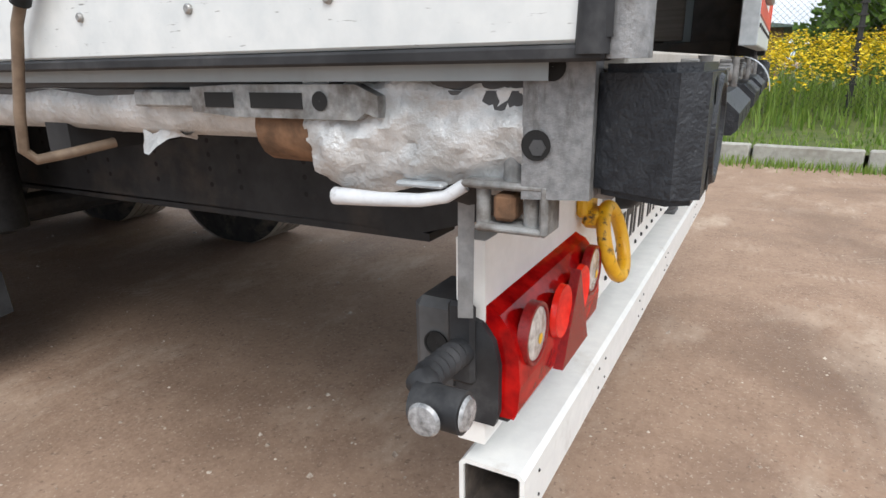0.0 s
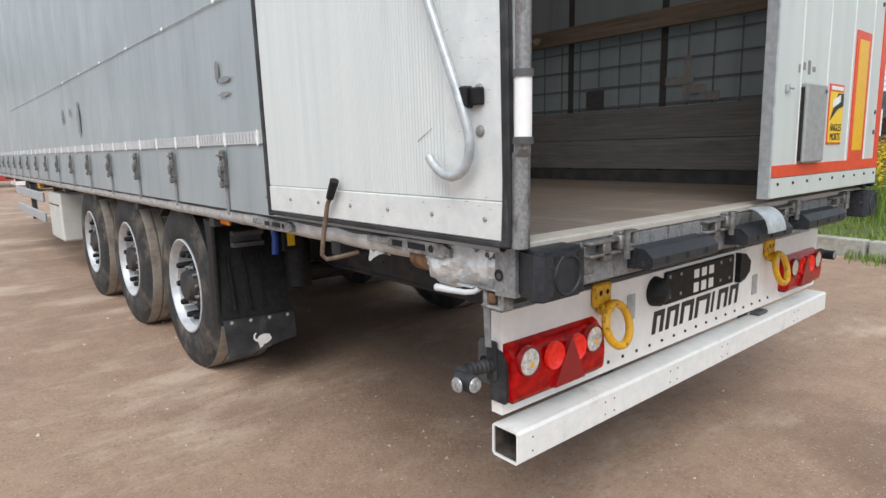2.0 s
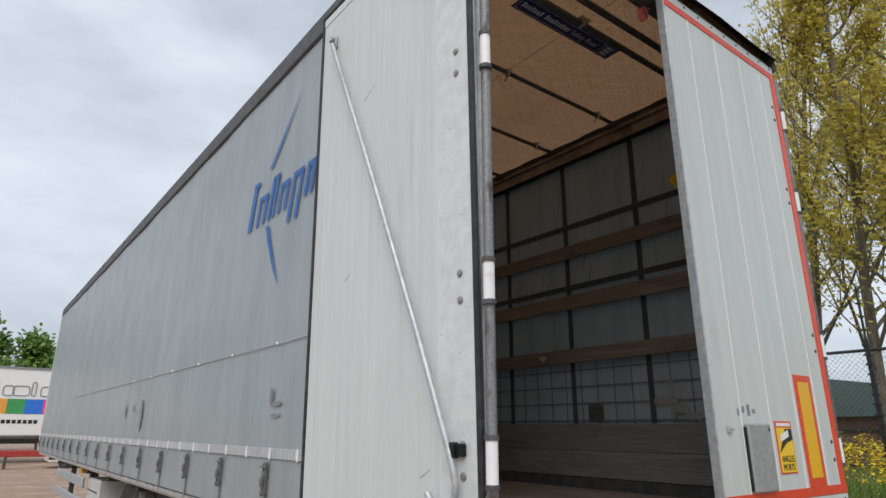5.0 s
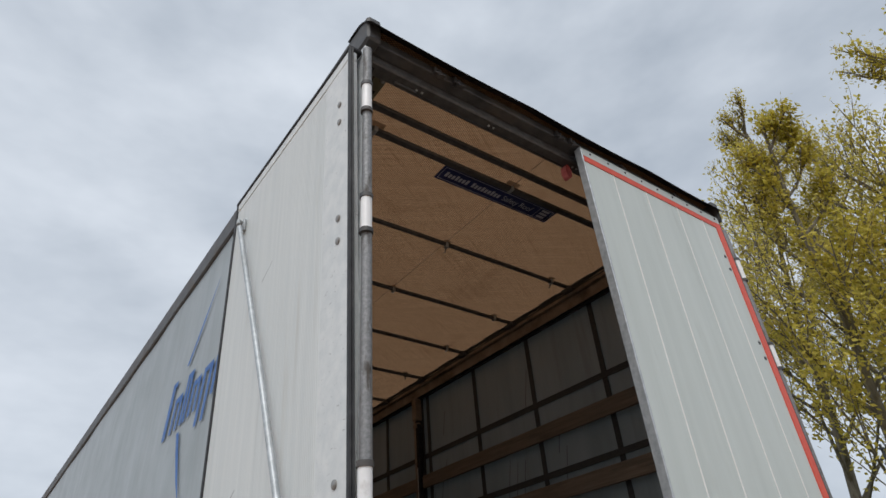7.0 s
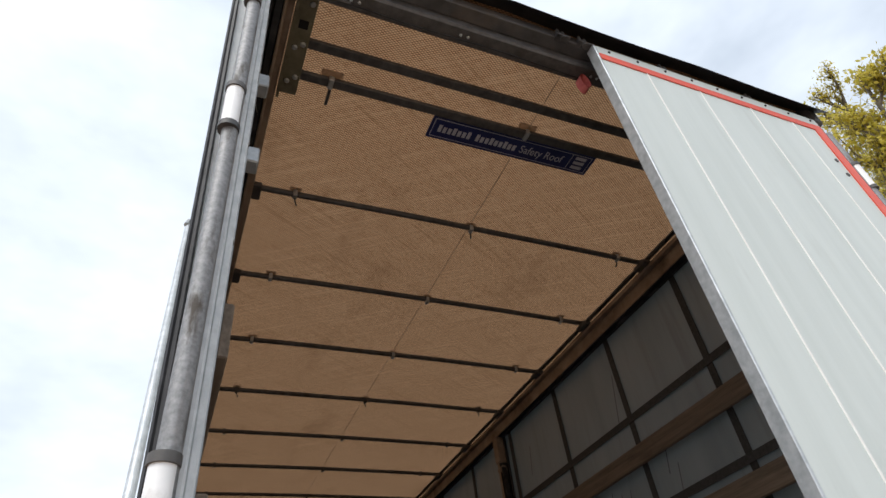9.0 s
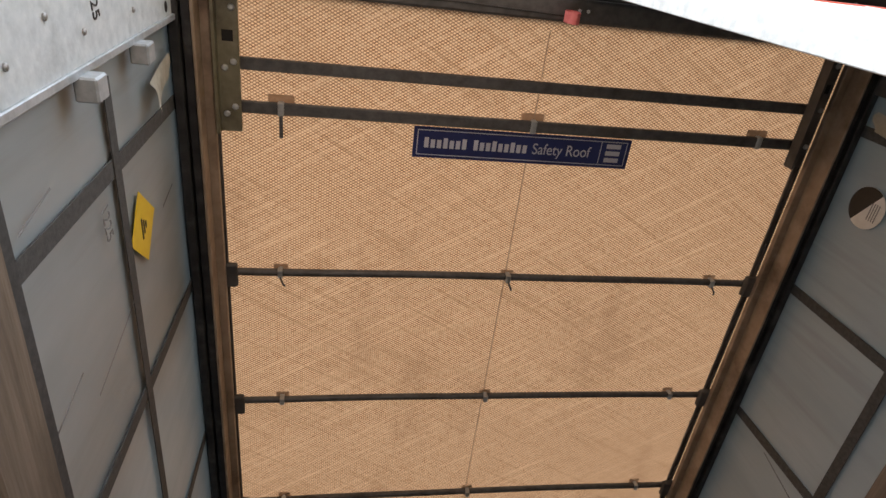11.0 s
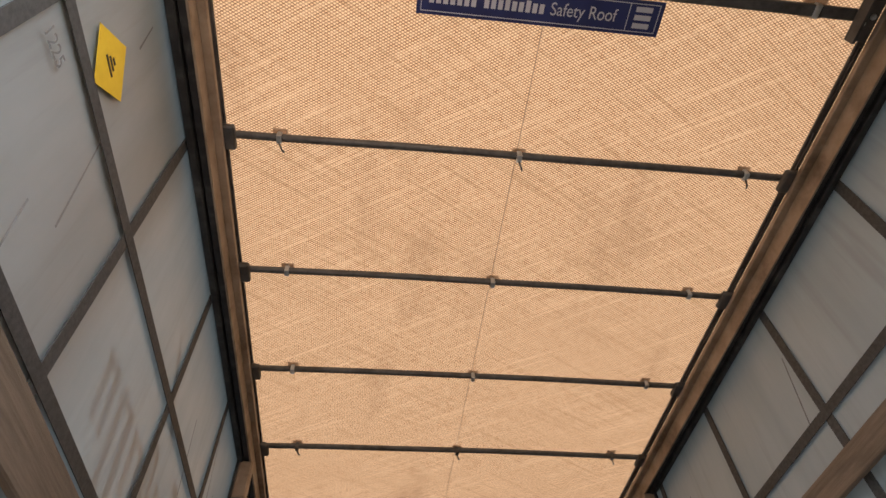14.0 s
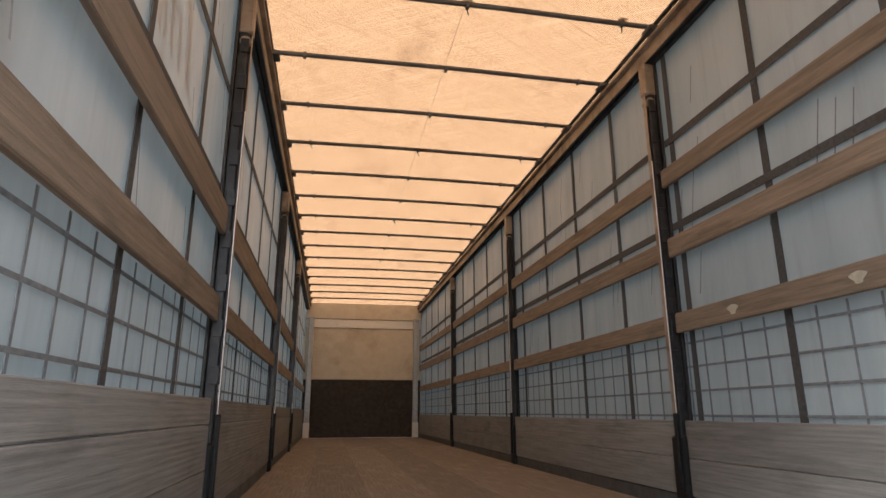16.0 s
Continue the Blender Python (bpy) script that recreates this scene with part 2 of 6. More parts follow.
def make_ribbed_panel():
    """White door skin pressed into fine upright ribs, with streaks and scratches."""
    m, n, l, p = nodes_of("ribbed_door_panel")
    v = coords(n, l)
    x = n.new("ShaderNodeSeparateXYZ")
    l.new(v, x.inputs[0])
    ribs = calc(n, l, "SINE", calc(n, l, "MULTIPLY", x.outputs[1], 2 * math.pi / 0.0125))
    col = mixrgb(n, l, noisy(n, l, coords(n, l, (1, 14, 0.5)), 2.0, 0.3, 0.7), (0.60, 0.64, 0.64), (0.70, 0.73, 0.72))
    col = mixrgb(n, l, calc(n, l, "MULTIPLY", calc(n, l, "ADD", ribs, 1), 0.06), col, (0.34, 0.36, 0.36))
    stain = noisy(n, l, coords(n, l, (1, 5, 0.35)), 3.0, 0.58, 0.8, 8)
    col = mixrgb(n, l, calc(n, l, "MULTIPLY", stain, 0.5), col, (0.42, 0.41, 0.36))
    l.new(col, p.inputs["Base Color"])
    p.inputs["Roughness"].default_value = 0.42
    bumped(n, l, p, ribs, 0.6, 0.0012)
    return m


def make_panel():
    m, n, l, p = nodes_of("door_skin")
    col = mixrgb(n, l, noisy(n, l, coords(n, l, (6, 6, 0.4)), 2.0, 0.3, 0.7), (0.50, 0.55, 0.53), (0.57, 0.62, 0.60))
    d = noisy(n, l, coords(n, l, (3, 3, 0.6)), 3.0, 0.6, 0.85, 8)
    col = mixrgb(n, l, calc(n, l, "MULTIPLY", d, 0.5), col, (0.36, 0.37, 0.34))
    l.new(col, p.inputs["Base Color"])
    p.inputs["Roughness"].default_value = 0.42
    bumped(n, l, p, noisy(n, l, coords(n, l), 12, 0, 1, 3), 0.12, 0.002)
    return m


def make_kick_strip():
    m, n, l, p = nodes_of("scratched_aluminium")
    v = coords(n, l)
    col = mixrgb(n, l, noisy(n, l, v, 18), (0.62, 0.65, 0.65), (0.72, 0.74, 0.73))
    sc = noisy(n, l, coords(n, l, (30, 30, 220)), 1.0, 0.66, 0.72, 4)
    col = mixrgb(n, l, calc(n, l, "MULTIPLY", sc, 0.8), col, (0.18, 0.18, 0.17))
    l.new(col, p.inputs["Base Color"])
    p.inputs["Metallic"].default_value, p.inputs["Roughness"].default_value = 0.15, 0.42
    bumped(n, l, p, noisy(n, l, v, 60, 0, 1), 0.2, 0.001)
    return m


def make_curtain():
    """Silver PVC curtain: glossy, streaked with grey rain dirt, a little light comes through."""
    m, n, l, p = nodes_of("silver_curtain")
    v = coords(n, l)
    col = mixrgb(n, l, noisy(n, l, coords(n, l, (1, 3, 0.5)), 1.6, 0.3, 0.7), (0.262, 0.304, 0.318), (0.347, 0.389, 0.407))
    d = noisy(n, l, coords(n, l, (1, 7, 0.45)), 1.8, 0.55, 0.85, 8)
    col = mixrgb(n, l, calc(n, l, "MULTIPLY", d, 0.55), col, (0.17, 0.165, 0.155))
    l.new(col, p.inputs["Base Color"])
    rr = n.new("ShaderNodeMapRange")
    l.new(noisy(n, l, v, 2.2, 0.3, 0.7), rr.inputs[0])
    rr.inputs[3].default_value, rr.inputs[4].default_value = 0.30, 0.48
    l.new(rr.outputs[0], p.inputs["Roughness"])
    p.inputs["Specular IOR Level"].default_value = 0.6
    bumped(n, l, p, noisy(n, l, coords(n, l, (1, 2.5, 0.8)), 2.0, 0, 1, 3), 0.35, 0.02)
    t = n.new("ShaderNodeBsdfTranslucent")
    t.inputs[0].default_value = (0.25, 0.335, 0.378, 1)
    k = n.new("ShaderNodeMixShader")
    k.inputs[0].default_value = 0.045
    l.new(p.outputs[0], k.inputs[1])
    l.new(t.outputs[0], k.inputs[2])
    l.new(k.outputs[0], n["Material Output"].inputs[0])
    return m


def make_burlap():
    """Woven roof canvas with a crossed thread pattern; daylight shines through it."""
    m, n, l, p = nodes_of("woven_roof_canvas")
    v = coords(n, l)
    x = n.new("ShaderNodeSeparateXYZ")
    l.new(v, x.inputs[0])
    k = 2 * math.pi / 0.0115
    a = calc(n, l, "SINE", calc(n, l, "MULTIPLY", calc(n, l, "ADD", calc(n, l, "MULTIPLY", x.outputs[0], 0.6), x.outputs[1]), k))
    b = calc(n, l, "SINE", calc(n, l, "MULTIPLY", calc(n, l, "SUBTRACT", calc(n, l, "MULTIPLY", x.outputs[0], 0.6), x.outputs[1]), k))
    weave = calc(n, l, "MULTIPLY", calc(n, l, "ADD", a, 1), calc(n, l, "ADD", b, 1))
    w = n.new("ShaderNodeMapRange")
    l.new(weave, w.inputs[0])
    w.inputs[1].default_value, w.inputs[2].default_value = 0.1, 2.3
    fine = noisy(n, l, v, 60, 0.35, 0.65)
    col = mixrgb(n, l, w.outputs[0], (0.105, 0.048, 0.020), (0.53, 0.305, 0.165))
    col = mixrgb(n, l, calc(n, l, "MULTIPLY", fine, 0.35), col, (0.40, 0.27, 0.16))
    # uneven threads along both diagonals
    u = calc(n, l, "ADD", calc(n, l, "MULTIPLY", x.outputs[0], 0.6), x.outputs[1])
    w2 = calc(n, l, "SUBTRACT", calc(n, l, "MULTIPLY", x.outputs[0], 0.6), x.outputs[1])
    for one, two, tone in ((u, w2, (0.47, 0.29, 0.165)), (w2, u, (0.15, 0.075, 0.032))):
        c = n.new("ShaderNodeCombineXYZ")
        l.new(calc(n, l, "MULTIPLY", one, 60), c.inputs[0])
        l.new(calc(n, l, "MULTIPLY", two, 1.6), c.inputs[1])
        line = noisy(n, l, c.outputs[0], 1.0, 0.52, 0.72, 2)
        col = mixrgb(n, l, calc(n, l, "MULTIPLY", line, 0.42), col, tone)
    stain = noisy(n, l, coords(n, l, (2.2, 0.8, 1), (0, 0, -25)), 1.3, 0.55, 0.80, 8, 0.65)
    col = mixrgb(n, l, calc(n, l, "MULTIPLY", stain, 0.6), col, (0.13, 0.065, 0.032))
    l.new(col, p.inputs["Base Color"])
    p.inputs["Roughness"].default_value = 0.9
    t = n.new("ShaderNodeBsdfTranslucent")
    l.new(col, t.inputs[0])
    x2 = n.new("ShaderNodeMixShader")
    x2.inputs[0].default_value = 0.37
    l.new(p.outputs[0], x2.inputs[1])
    l.new(t.outputs[0], x2.inputs[2])
    l.new(x2.outputs[0], n["Material Output"].inputs[0])
    return m


def make_wood(name, c1, c2, dark, groove=0.0):
    m, n, l, p = nodes_of(name)
    g = noisy(n, l, coords(n, l, (30, 1.2, 30)), 2.2, 0.3, 0.7, 8, 0.7)
    col = mixrgb(n, l, g, c1, c2)
    d = noisy(n, l, coords(n, l, (4, 1.5, 6)), 1.7, 0.52, 0.8, 8)
    col = mixrgb(n, l, calc(n, l, "MULTIPLY", d, 0.7), col, dark)
    info = n.new("ShaderNodeObjectInfo")
    r = n.new("ShaderNodeMapRange")
    l.new(info.outputs["Random"], r.inputs[0])
    r.inputs[3].default_value, r.inputs[4].default_value = 0.85, 1.15
    h = n.new("ShaderNodeHueSaturation")
    l.new(r.outputs[0], h.inputs["Value"])
    l.new(col, h.inputs["Color"])
    l.new(h.outputs[0], p.inputs["Base Color"])
    p.inputs["Roughness"].default_value = 0.75
    height = g
    if groove:
        x = n.new("ShaderNodeSeparateXYZ")
        l.new(coords(n, l), x.inputs[0])
        height = calc(n, l, "ADD", calc(n, l, "MULTIPLY", calc(n, l, "SINE", calc(n, l, "MULTIPLY", x.outputs[2], 2 * math.pi / groove)), 0.3), g)
    bumped(n, l, p, height, 0.5, 0.003)
    return m


def make_ground():
    """Packed brown yard: fine grit, paler dried patches, darker damp ones, faint tracks."""
    m, n, l, p = nodes_of("packed_earth")
    v = coords(n, l)
    col = mixrgb(n, l, noisy(n, l, v, 55, 0.3, 0.7, 6), (0.25, 0.162, 0.112), (0.345, 0.235, 0.168))
    patch = noisy(n, l, v, 7, 0.38, 0.66, 9, 0.7)
    col = mixrgb(n, l, calc(n, l, "MULTIPLY", patch, 0.55), col, (0.42, 0.29, 0.205))
    pale = noisy(n, l, coords(n, l, (0.7, 1.5, 1), (0, 0, 24)), 1.0, 0.52, 0.64, 10, 0.70)
    col = mixrgb(n, l, calc(n, l, "MULTIPLY", pale, 0.7), col, (0.53, 0.415, 0.32))
    damp = noisy(n, l, v, 0.8, 0.50, 0.66, 10, 0.65)
    col = mixrgb(n, l, calc(n, l, "MULTIPLY", damp, 0.65), col, (0.17, 0.105, 0.070))
    # long faint wheel tracks with cross treads
    x = n.new("ShaderNodeSeparateXYZ")
    l.new(coords(n, l, (1, 1, 1), (0, 0, 24)), x.inputs[0])
    track = noisy(n, l, coords(n, l, (2.2, 0.12, 1), (0, 0, 24)), 1.0, 0.60, 0.66, 2)
    tread = calc(n, l, "GREATER_THAN", calc(n, l, "SINE", calc(n, l, "MULTIPLY", calc(n, l, "ADD", x.outputs[1], calc(n, l, "MULTIPLY", calc(n, l, "PINGPONG", x.outputs[0], 0.09), 0.6)), 150)), 0.1)
    worn = noisy(n, l, v, 3.0, 0.45, 0.62, 6)
    mark = calc(n, l, "MULTIPLY", calc(n, l, "MULTIPLY", track, tread), worn)
    col = mixrgb(n, l, calc(n, l, "MULTIPLY", mark, 0.4), col, (0.55, 0.44, 0.35))
    speck = noisy(n, l, v, 90, 0.62, 0.68, 3)
    col = mixrgb(n, l, calc(n, l, "MULTIPLY", speck, 0.55), col, (0.56, 0.47, 0.38))
    dark = noisy(n, l, v, 48, 0.60, 0.70, 5)
    col = mixrgb(n, l, calc(n, l, "MULTIPLY", dark, 0.6), col, (0.11, 0.07, 0.05))
    l.new(col, p.inputs["Base Color"])
    rr = n.new("ShaderNodeMapRange")
    l.new(damp, rr.inputs[0])
    rr.inputs[3].default_value, rr.inputs[4].default_value = 0.92, 0.62
    l.new(rr.outputs[0], p.inputs["Roughness"])
    mixh = calc(n, l, "ADD", noisy(n, l, v, 70, 0, 1, 6), calc(n, l, "MULTIPLY", noisy(n, l, v, 14, 0, 1, 8, 0.65), 1.3))
    mixh = calc(n, l, "SUBTRACT", mixh, calc(n, l, "MULTIPLY", mark, 0.25))
    bumped(n, l, p, mixh, 0.4, 0.009)
    return m


def make_leaf(name, c1, c2, glow):
    m, n, l, p = nodes_of(name)
    g = n.new("ShaderNodeNewGeometry")
    col = mixrgb(n, l, g.outputs["Random Per Island"], c1, c2)
    l.new(col, p.inputs["Base Color"])
    p.inputs["Roughness"].default_value = 0.55
    t = n.new("ShaderNodeBsdfTranslucent")
    l.new(col, t.inputs[0])
    k = n.new("ShaderNodeMixShader")
    k.inputs[0].default_value = glow
    l.new(p.outputs[0], k.inputs[1])
    l.new(t.outputs[0], k.inputs[2])
    l.new(k.outputs[0], n["Material Output"].inputs[0])
    return m


RED_LENS, RIBBED, PANEL, KICK = make_red_lens(), make_ribbed_panel(), make_panel(), make_kick_strip()
CURTAIN, BURLAP, GROUND = make_curtain(), make_burlap(), make_ground()
SLAT = make_wood("slat_wood", (0.15, 0.116, 0.086), (0.29, 0.23, 0.175), (0.065, 0.052, 0.042))
PILLAR = surface("black_pillar_paint", (0.014, 0.014, 0.015), (0.03, 0.03, 0.031), 20, 0.35, 0, 0.2, (0.07, 0.06, 0.05), 6, 0.58, 0.85)
OLD_TAPE = surface("dusty_tape", (0.26, 0.255, 0.235), (0.33, 0.32, 0.295), 60, 0.7, 0, 0.3, (0.2, 0.19, 0.17), 12, 0.5, 0.8)
BOARD = make_wood("grey_side_board", (0.155, 0.153, 0.15), (0.27, 0.265, 0.255), (0.085, 0.083, 0.08), 0.021)
FLOORWOOD = make_wood("floor_plywood", (0.12, 0.095, 0.078), (0.26, 0.215, 0.18), (0.36, 0.325, 0.29))
SILL = make_wood("worn_sill", (0.42, 0.39, 0.35), (0.54, 0.51, 0.46), (0.26, 0.23, 0.19))
CREAM = surface("cream_bulkhead", (0.64, 0.58, 0.47), (0.70, 0.64, 0.53), 8, 0.6, 0, 0.1, (0.38, 0.30, 0.2), 1.5, 0.5, 0.85)
BULKDARK = surface("dark_plywood", (0.022, 0.018, 0.015), (0.05, 0.042, 0.035), 14, 0.7, 0, 0.3, (0.14, 0.12, 0.10), 5, 0.6, 0.85)
LEAF_TREE = make_leaf("spring_leaf", (0.42, 0.37, 0.05), (0.70, 0.58, 0.12), 0.55)
def let_light_through(m, share):
    n, l = m.node_tree.nodes, m.node_tree.links
    t, k = n.new("ShaderNodeBsdfTransparent"), n.new("ShaderNodeMixShader")
    k.inputs[0].default_value = share
    l.new(n["Principled BSDF"].outputs[0], k.inputs[1])
    l.new(t.outputs[0], k.inputs[2])
    l.new(k.outputs[0], n["Material Output"].inputs[0])


LEAF_GREEN = make_leaf("green_leaf", (0.09, 0.19, 0.03), (0.20, 0.32, 0.06), 0.4)
GRASS = make_leaf("grass_blade", (0.12, 0.23, 0.03), (0.30, 0.40, 0.09), 0.4)
FLOWER = make_leaf("yellow_flower", (0.75, 0.52, 0.01), (0.85, 0.66, 0.03), 0.2)
GRIDLINE = surface("grid_thread", (0.13, 0.14, 0.15), (0.19, 0.20, 0.21), 40, 0.8, 0, 0.2)
for ink, share in ((PRINT_BLUE, 0.1), (SCUFF, 0.35)):
    let_light_through(ink, share)
let_light_through(PATCH, 0.35)
for m, gloss in ((PLASTIC, 0.18), (RUBBER, 0.28), (BUFFER, 0.35), (TREAD, 0.25), (CHASSIS, 0.25), (TREAD_DUSTY, 0.2)):
    m.node_tree.nodes["Principled BSDF"].inputs["Specular IOR Level"].default_value = gloss


# ---- mesh helpers ----
class Shape:
    """Gathers boxes, tubes and lathed forms into one mesh."""

    def __init__(self):
        self.v, self.f = [], []

    def add(self, verts, faces):
        k = len(self.v)
        self.v += [tuple(v) for v in verts]
        self.f += [tuple(k + i for i in f) for f in faces]
        return self

    def box(self, a, b, c=0.0):
        lo, hi = [min(p, q) for p, q in zip(a, b)], [max(p, q) for p, q in zip(a, b)]
        c = min(c, *[(h - o) * 0.45 for o, h in zip(lo, hi)])
        if c <= 0:
            v = [(x, y, z) for x in (lo[0], hi[0]) for y in (lo[1], hi[1]) for z in (lo[2], hi[2])]
            return self.add(v, [(0, 1, 3, 2), (4, 6, 7, 5), (0, 4, 5, 1), (2, 3, 7, 6), (0, 2, 6, 4), (1, 5, 7, 3)])
        at, v = {}, []
        for sx in (0, 1):
            for sy in (0, 1):
                for sz in (0, 1):
                    s = (sx, sy, sz)
                    for axis in range(3):
                        at[s, axis] = len(v)
                        v.append([(hi[i] if s[i] else lo[i]) + (0 if i == axis else (-c if s[i] else c)) for i in range(3)])
        f = []
        for axis in range(3):
            o = [i for i in range(3) if i != axis]
            for s in (0, 1):
                ring = []
                for p, q in ((0, 0), (1, 0), (1, 1), (0, 1)):
                    k = [0, 0, 0]
                    k[axis], k[o[0]], k[o[1]] = s, p, q
                    ring.append(at[tuple(k), axis])
                f.append(tuple(ring))
            for p in (0, 1):
                for q in (0, 1):
                    k0, k1 = [0, 0, 0], [0, 0, 0]
                    k0[o[0]], k0[o[1]], k1[o[0]], k1[o[1]] = p, q, p, q
                    k1[axis] = 1
                    k0, k1 = tuple(k0), tuple(k1)
                    f.append((at[k0, o[0]], at[k1, o[0]], at[k1, o[1]], at[k0, o[1]]))
        for s in [(i, j, k) for i in (0, 1) for j in (0, 1) for k in (0, 1)]:
            f.append((at[s, 0], at[s, 1], at[s, 2]))
        return self.add(v, f)

    def tube(self, pts, r, seg=12, flat=1.0):
        pts = [Vector(p) for p in pts]
        radii = r if isinstance(r, (list, tuple)) else [r] * len(pts)
        up, rings, v, f = None, [], [], []
        for i, p in enumerate(pts):
            d = (pts[min(i + 1, len(pts) - 1)] - pts[max(i - 1, 0)]).normalized()
            if up is None:
                up = d.orthogonal().normalized()
            up = (up - d * up.dot(d)).normalized()
            side = d.cross(up)
            rings.append(len(v))
            for k in range(seg):
                a = 2 * math.pi * k / seg
                v.append(p + (up * math.cos(a) + side * math.sin(a) * flat) * radii[i])
        for i in range(len(pts) - 1):
            for k in range(seg):
                n = (k + 1) % seg
                f.append((rings[i] + k, rings[i] + n, rings[i + 1] + n, rings[i + 1] + k))
        f.append(tuple(range(seg)))
        f.append(tuple(range(len(v) - seg, len(v))))
        return self.add(v, f)

    def lathe(self, profile, centre, axis="x", seg=40):
        """profile: (along the axis, radius) pairs; the ends are left open where the radius is above zero."""
        v, f = [], []
        for a, r in profile:
            for k in range(seg):
                w = 2 * math.pi * k / seg
                c, s = r * math.cos(w), r * math.sin(w)
                off = {"x": (a, c, s), "y": (c, a, s), "z": (c, s, a)}[axis]
                v.append([p + q for p, q in zip(centre, off)])
        for i in range(len(profile) - 1):
            for k in range(seg):
                n = (k + 1) % seg
                f.append((i * seg + k, i * seg + n, (i + 1) * seg + n, (i + 1) * seg + k))
        return self.add(v, f)

    def prism(self, outline, axis, lo, hi):
        """A flat outline (its two coordinates in the order of the other axes) given thickness along axis."""
        n, v = len(outline), []
        for w in (lo, hi):
            for p, q in outline:
                v.append({"x": (w, p, q), "y": (p, w, q), "z": (p, q, w)}[axis])
        f = [tuple(range(n)), tuple(range(n, 2 * n))] + [(i, (i + 1) % n, n + (i + 1) % n, n + i) for i in range(n)]
        return self.add(v, f)

    def grid(self, fn, nu, nv):
        v = [fn(i / nu, j / nv) for i in range(nu + 1) for j in range(nv + 1)]
        f = [(i * (nv + 1) + j, (i + 1) * (nv + 1) + j, (i + 1) * (nv + 1) + j + 1, i * (nv + 1) + j + 1) for i in range(nu) for j in range(nv)]
        return self.add(v, f)

    def mesh(self, name, material, smooth=False, fix=True):
        me = bpy.data.meshes.new(name)
        me.from_pydata(self.v, [], self.f)
        if fix:
            bm = bmesh.new()
            bm.from_mesh(me)
            bmesh.ops.recalc_face_normals(bm, faces=bm.faces)
            bm.to_mesh(me)
            bm.free()
        me.materials.append(material)
        if smooth:
            me.polygons.foreach_set("use_smooth", [True] * len(me.polygons))
            me.set_sharp_from_angle(angle=radians(38))
        return me


def part(name, shape, material, parent=None, label="", smooth=False, kind=""):
    me = shape if isinstance(shape, bpy.types.Mesh) else shape.mesh(name, material, smooth)
    ob = new(name, me)
    ob.parent = parent
    return tagged(ob, label, kind=kind)


def placed(name, me, parent, x, y, z, label="", rx=0, ry=0, rz=0):
    ob = part(name, me, None, parent, label)
    ob.matrix_basis = pose(x, y, z, rx, ry, rz)
    return ob


def thing(name, label, category, at=(0, 0, 0), group="", kind=""):
    ob = new(name)
    ob.location = at
    ob.empty_display_size = 0.2
    return tagged(ob, label, category, group, kind)


def lettering(name, text, size, m, material, parent, label="", depth=0.0006, squeeze=1.0, align="LEFT"):
    """Flat letters in the built-in font, laid at the pose m."""
    cu = bpy.data.curves.new(name, "FONT")
    cu.body, cu.size, cu.extrude, cu.align_x = text, size, depth, align
    tmp = bpy.data.objects.new(name + "_outline", cu)
    me = bpy.data.meshes.new_from_object(tmp)
    bpy.data.objects.remove(tmp)
    me.materials.clear()
    me.materials.append(material)
    ob = part(name, me, None, parent, label)
    ob.matrix_basis = m @ Matrix.Diagonal((squeeze, 1, 1, 1))
    return ob


rng = random.Random(7)

# ---- ground and surroundings ----
GZ = 0.06


def ground_height(x, y):
    h = 0.012 * noise.noise((x * 0.6, y * 0.6, 0.3)) + 0.02 * noise.noise((x * 0.15, y * 0.15, 3.1))
    return GZ + h * (1 if abs(x) < 40 and abs(y) < 60 else 0)


def build_ground():
    s = Shape()
    xs = [-900, -200, -60] + [-30 + i * 0.5 for i in range(79)] + [30, 60, 200, 900]
    ys = [-900, -200, -50] + [-12 + i * 0.5 for i in range(73)] + [40, 80, 200, 900]
    v = [(x, y, ground_height(x, y)) for x in xs for y in ys]
    n = len(ys)
    s.add(v, [(i * n + j, (i + 1) * n + j, (i + 1) * n + j + 1, i * n + j + 1) for i in range(len(xs) - 1) for j in range(n - 1)])
    ob = part("ground", s, GROUND, None, "packed brown earth yard with grit and paler dried patches", True, "structure")
    tagged(ob, category="ground")
    st = Shape()
    for k in range(9000):
        r = rng.random() ** 0.6 * 9.5
        a = rng.uniform(0, 2 * math.pi)
        x, y = 0.6 + r * math.cos(a), 1.0 + r * math.sin(a)
        q = rng.uniform(0.0022, 0.0065) * (2.3 if rng.random() < 0.09 else 1)
        z = ground_height(x, y)
        ring = [(x + q * math.cos(w) * rng.uniform(0.7, 1.4), y + q * math.sin(w) * rng.uniform(0.7, 1.4), z - 0.002) for w in (0, 1.26, 2.51, 3.77, 5.03)]
        top = (x + rng.uniform(-0.3, 0.3) * q, y + rng.uniform(-0.3, 0.3) * q, z + q * rng.uniform(0.5, 0.9))
        st.add(ring + [top], [(i, (i + 1) % 5, 5) for i in range(5)])
    tagged(part("gravel", st.mesh("gravel", STONE, False, False), None, None, "small pale pebbles and grit strewn over the earth yard", kind="stuff"), category="gravel")


def kerb_x(y):
    return 6.95 + 0.16 * (y - 1.2)


def build_kerb():
    root = thing("kerb", "long pale concrete kerb edging the grass verge", "kerb", kind="structure")
    me = Shape().box((-0.07, 0, -0.2), (0.07, 0.985, 0.22), 0.012).mesh("kerb_stone", KERB)
    for k in range(26):
        y = -9 + k * 1.012
        placed("kerb_stone", me, root, kerb_x(y), y, GZ - 0.02 + rng.uniform(-0.006, 0.006), rz=-math.degrees(math.atan(0.16)))


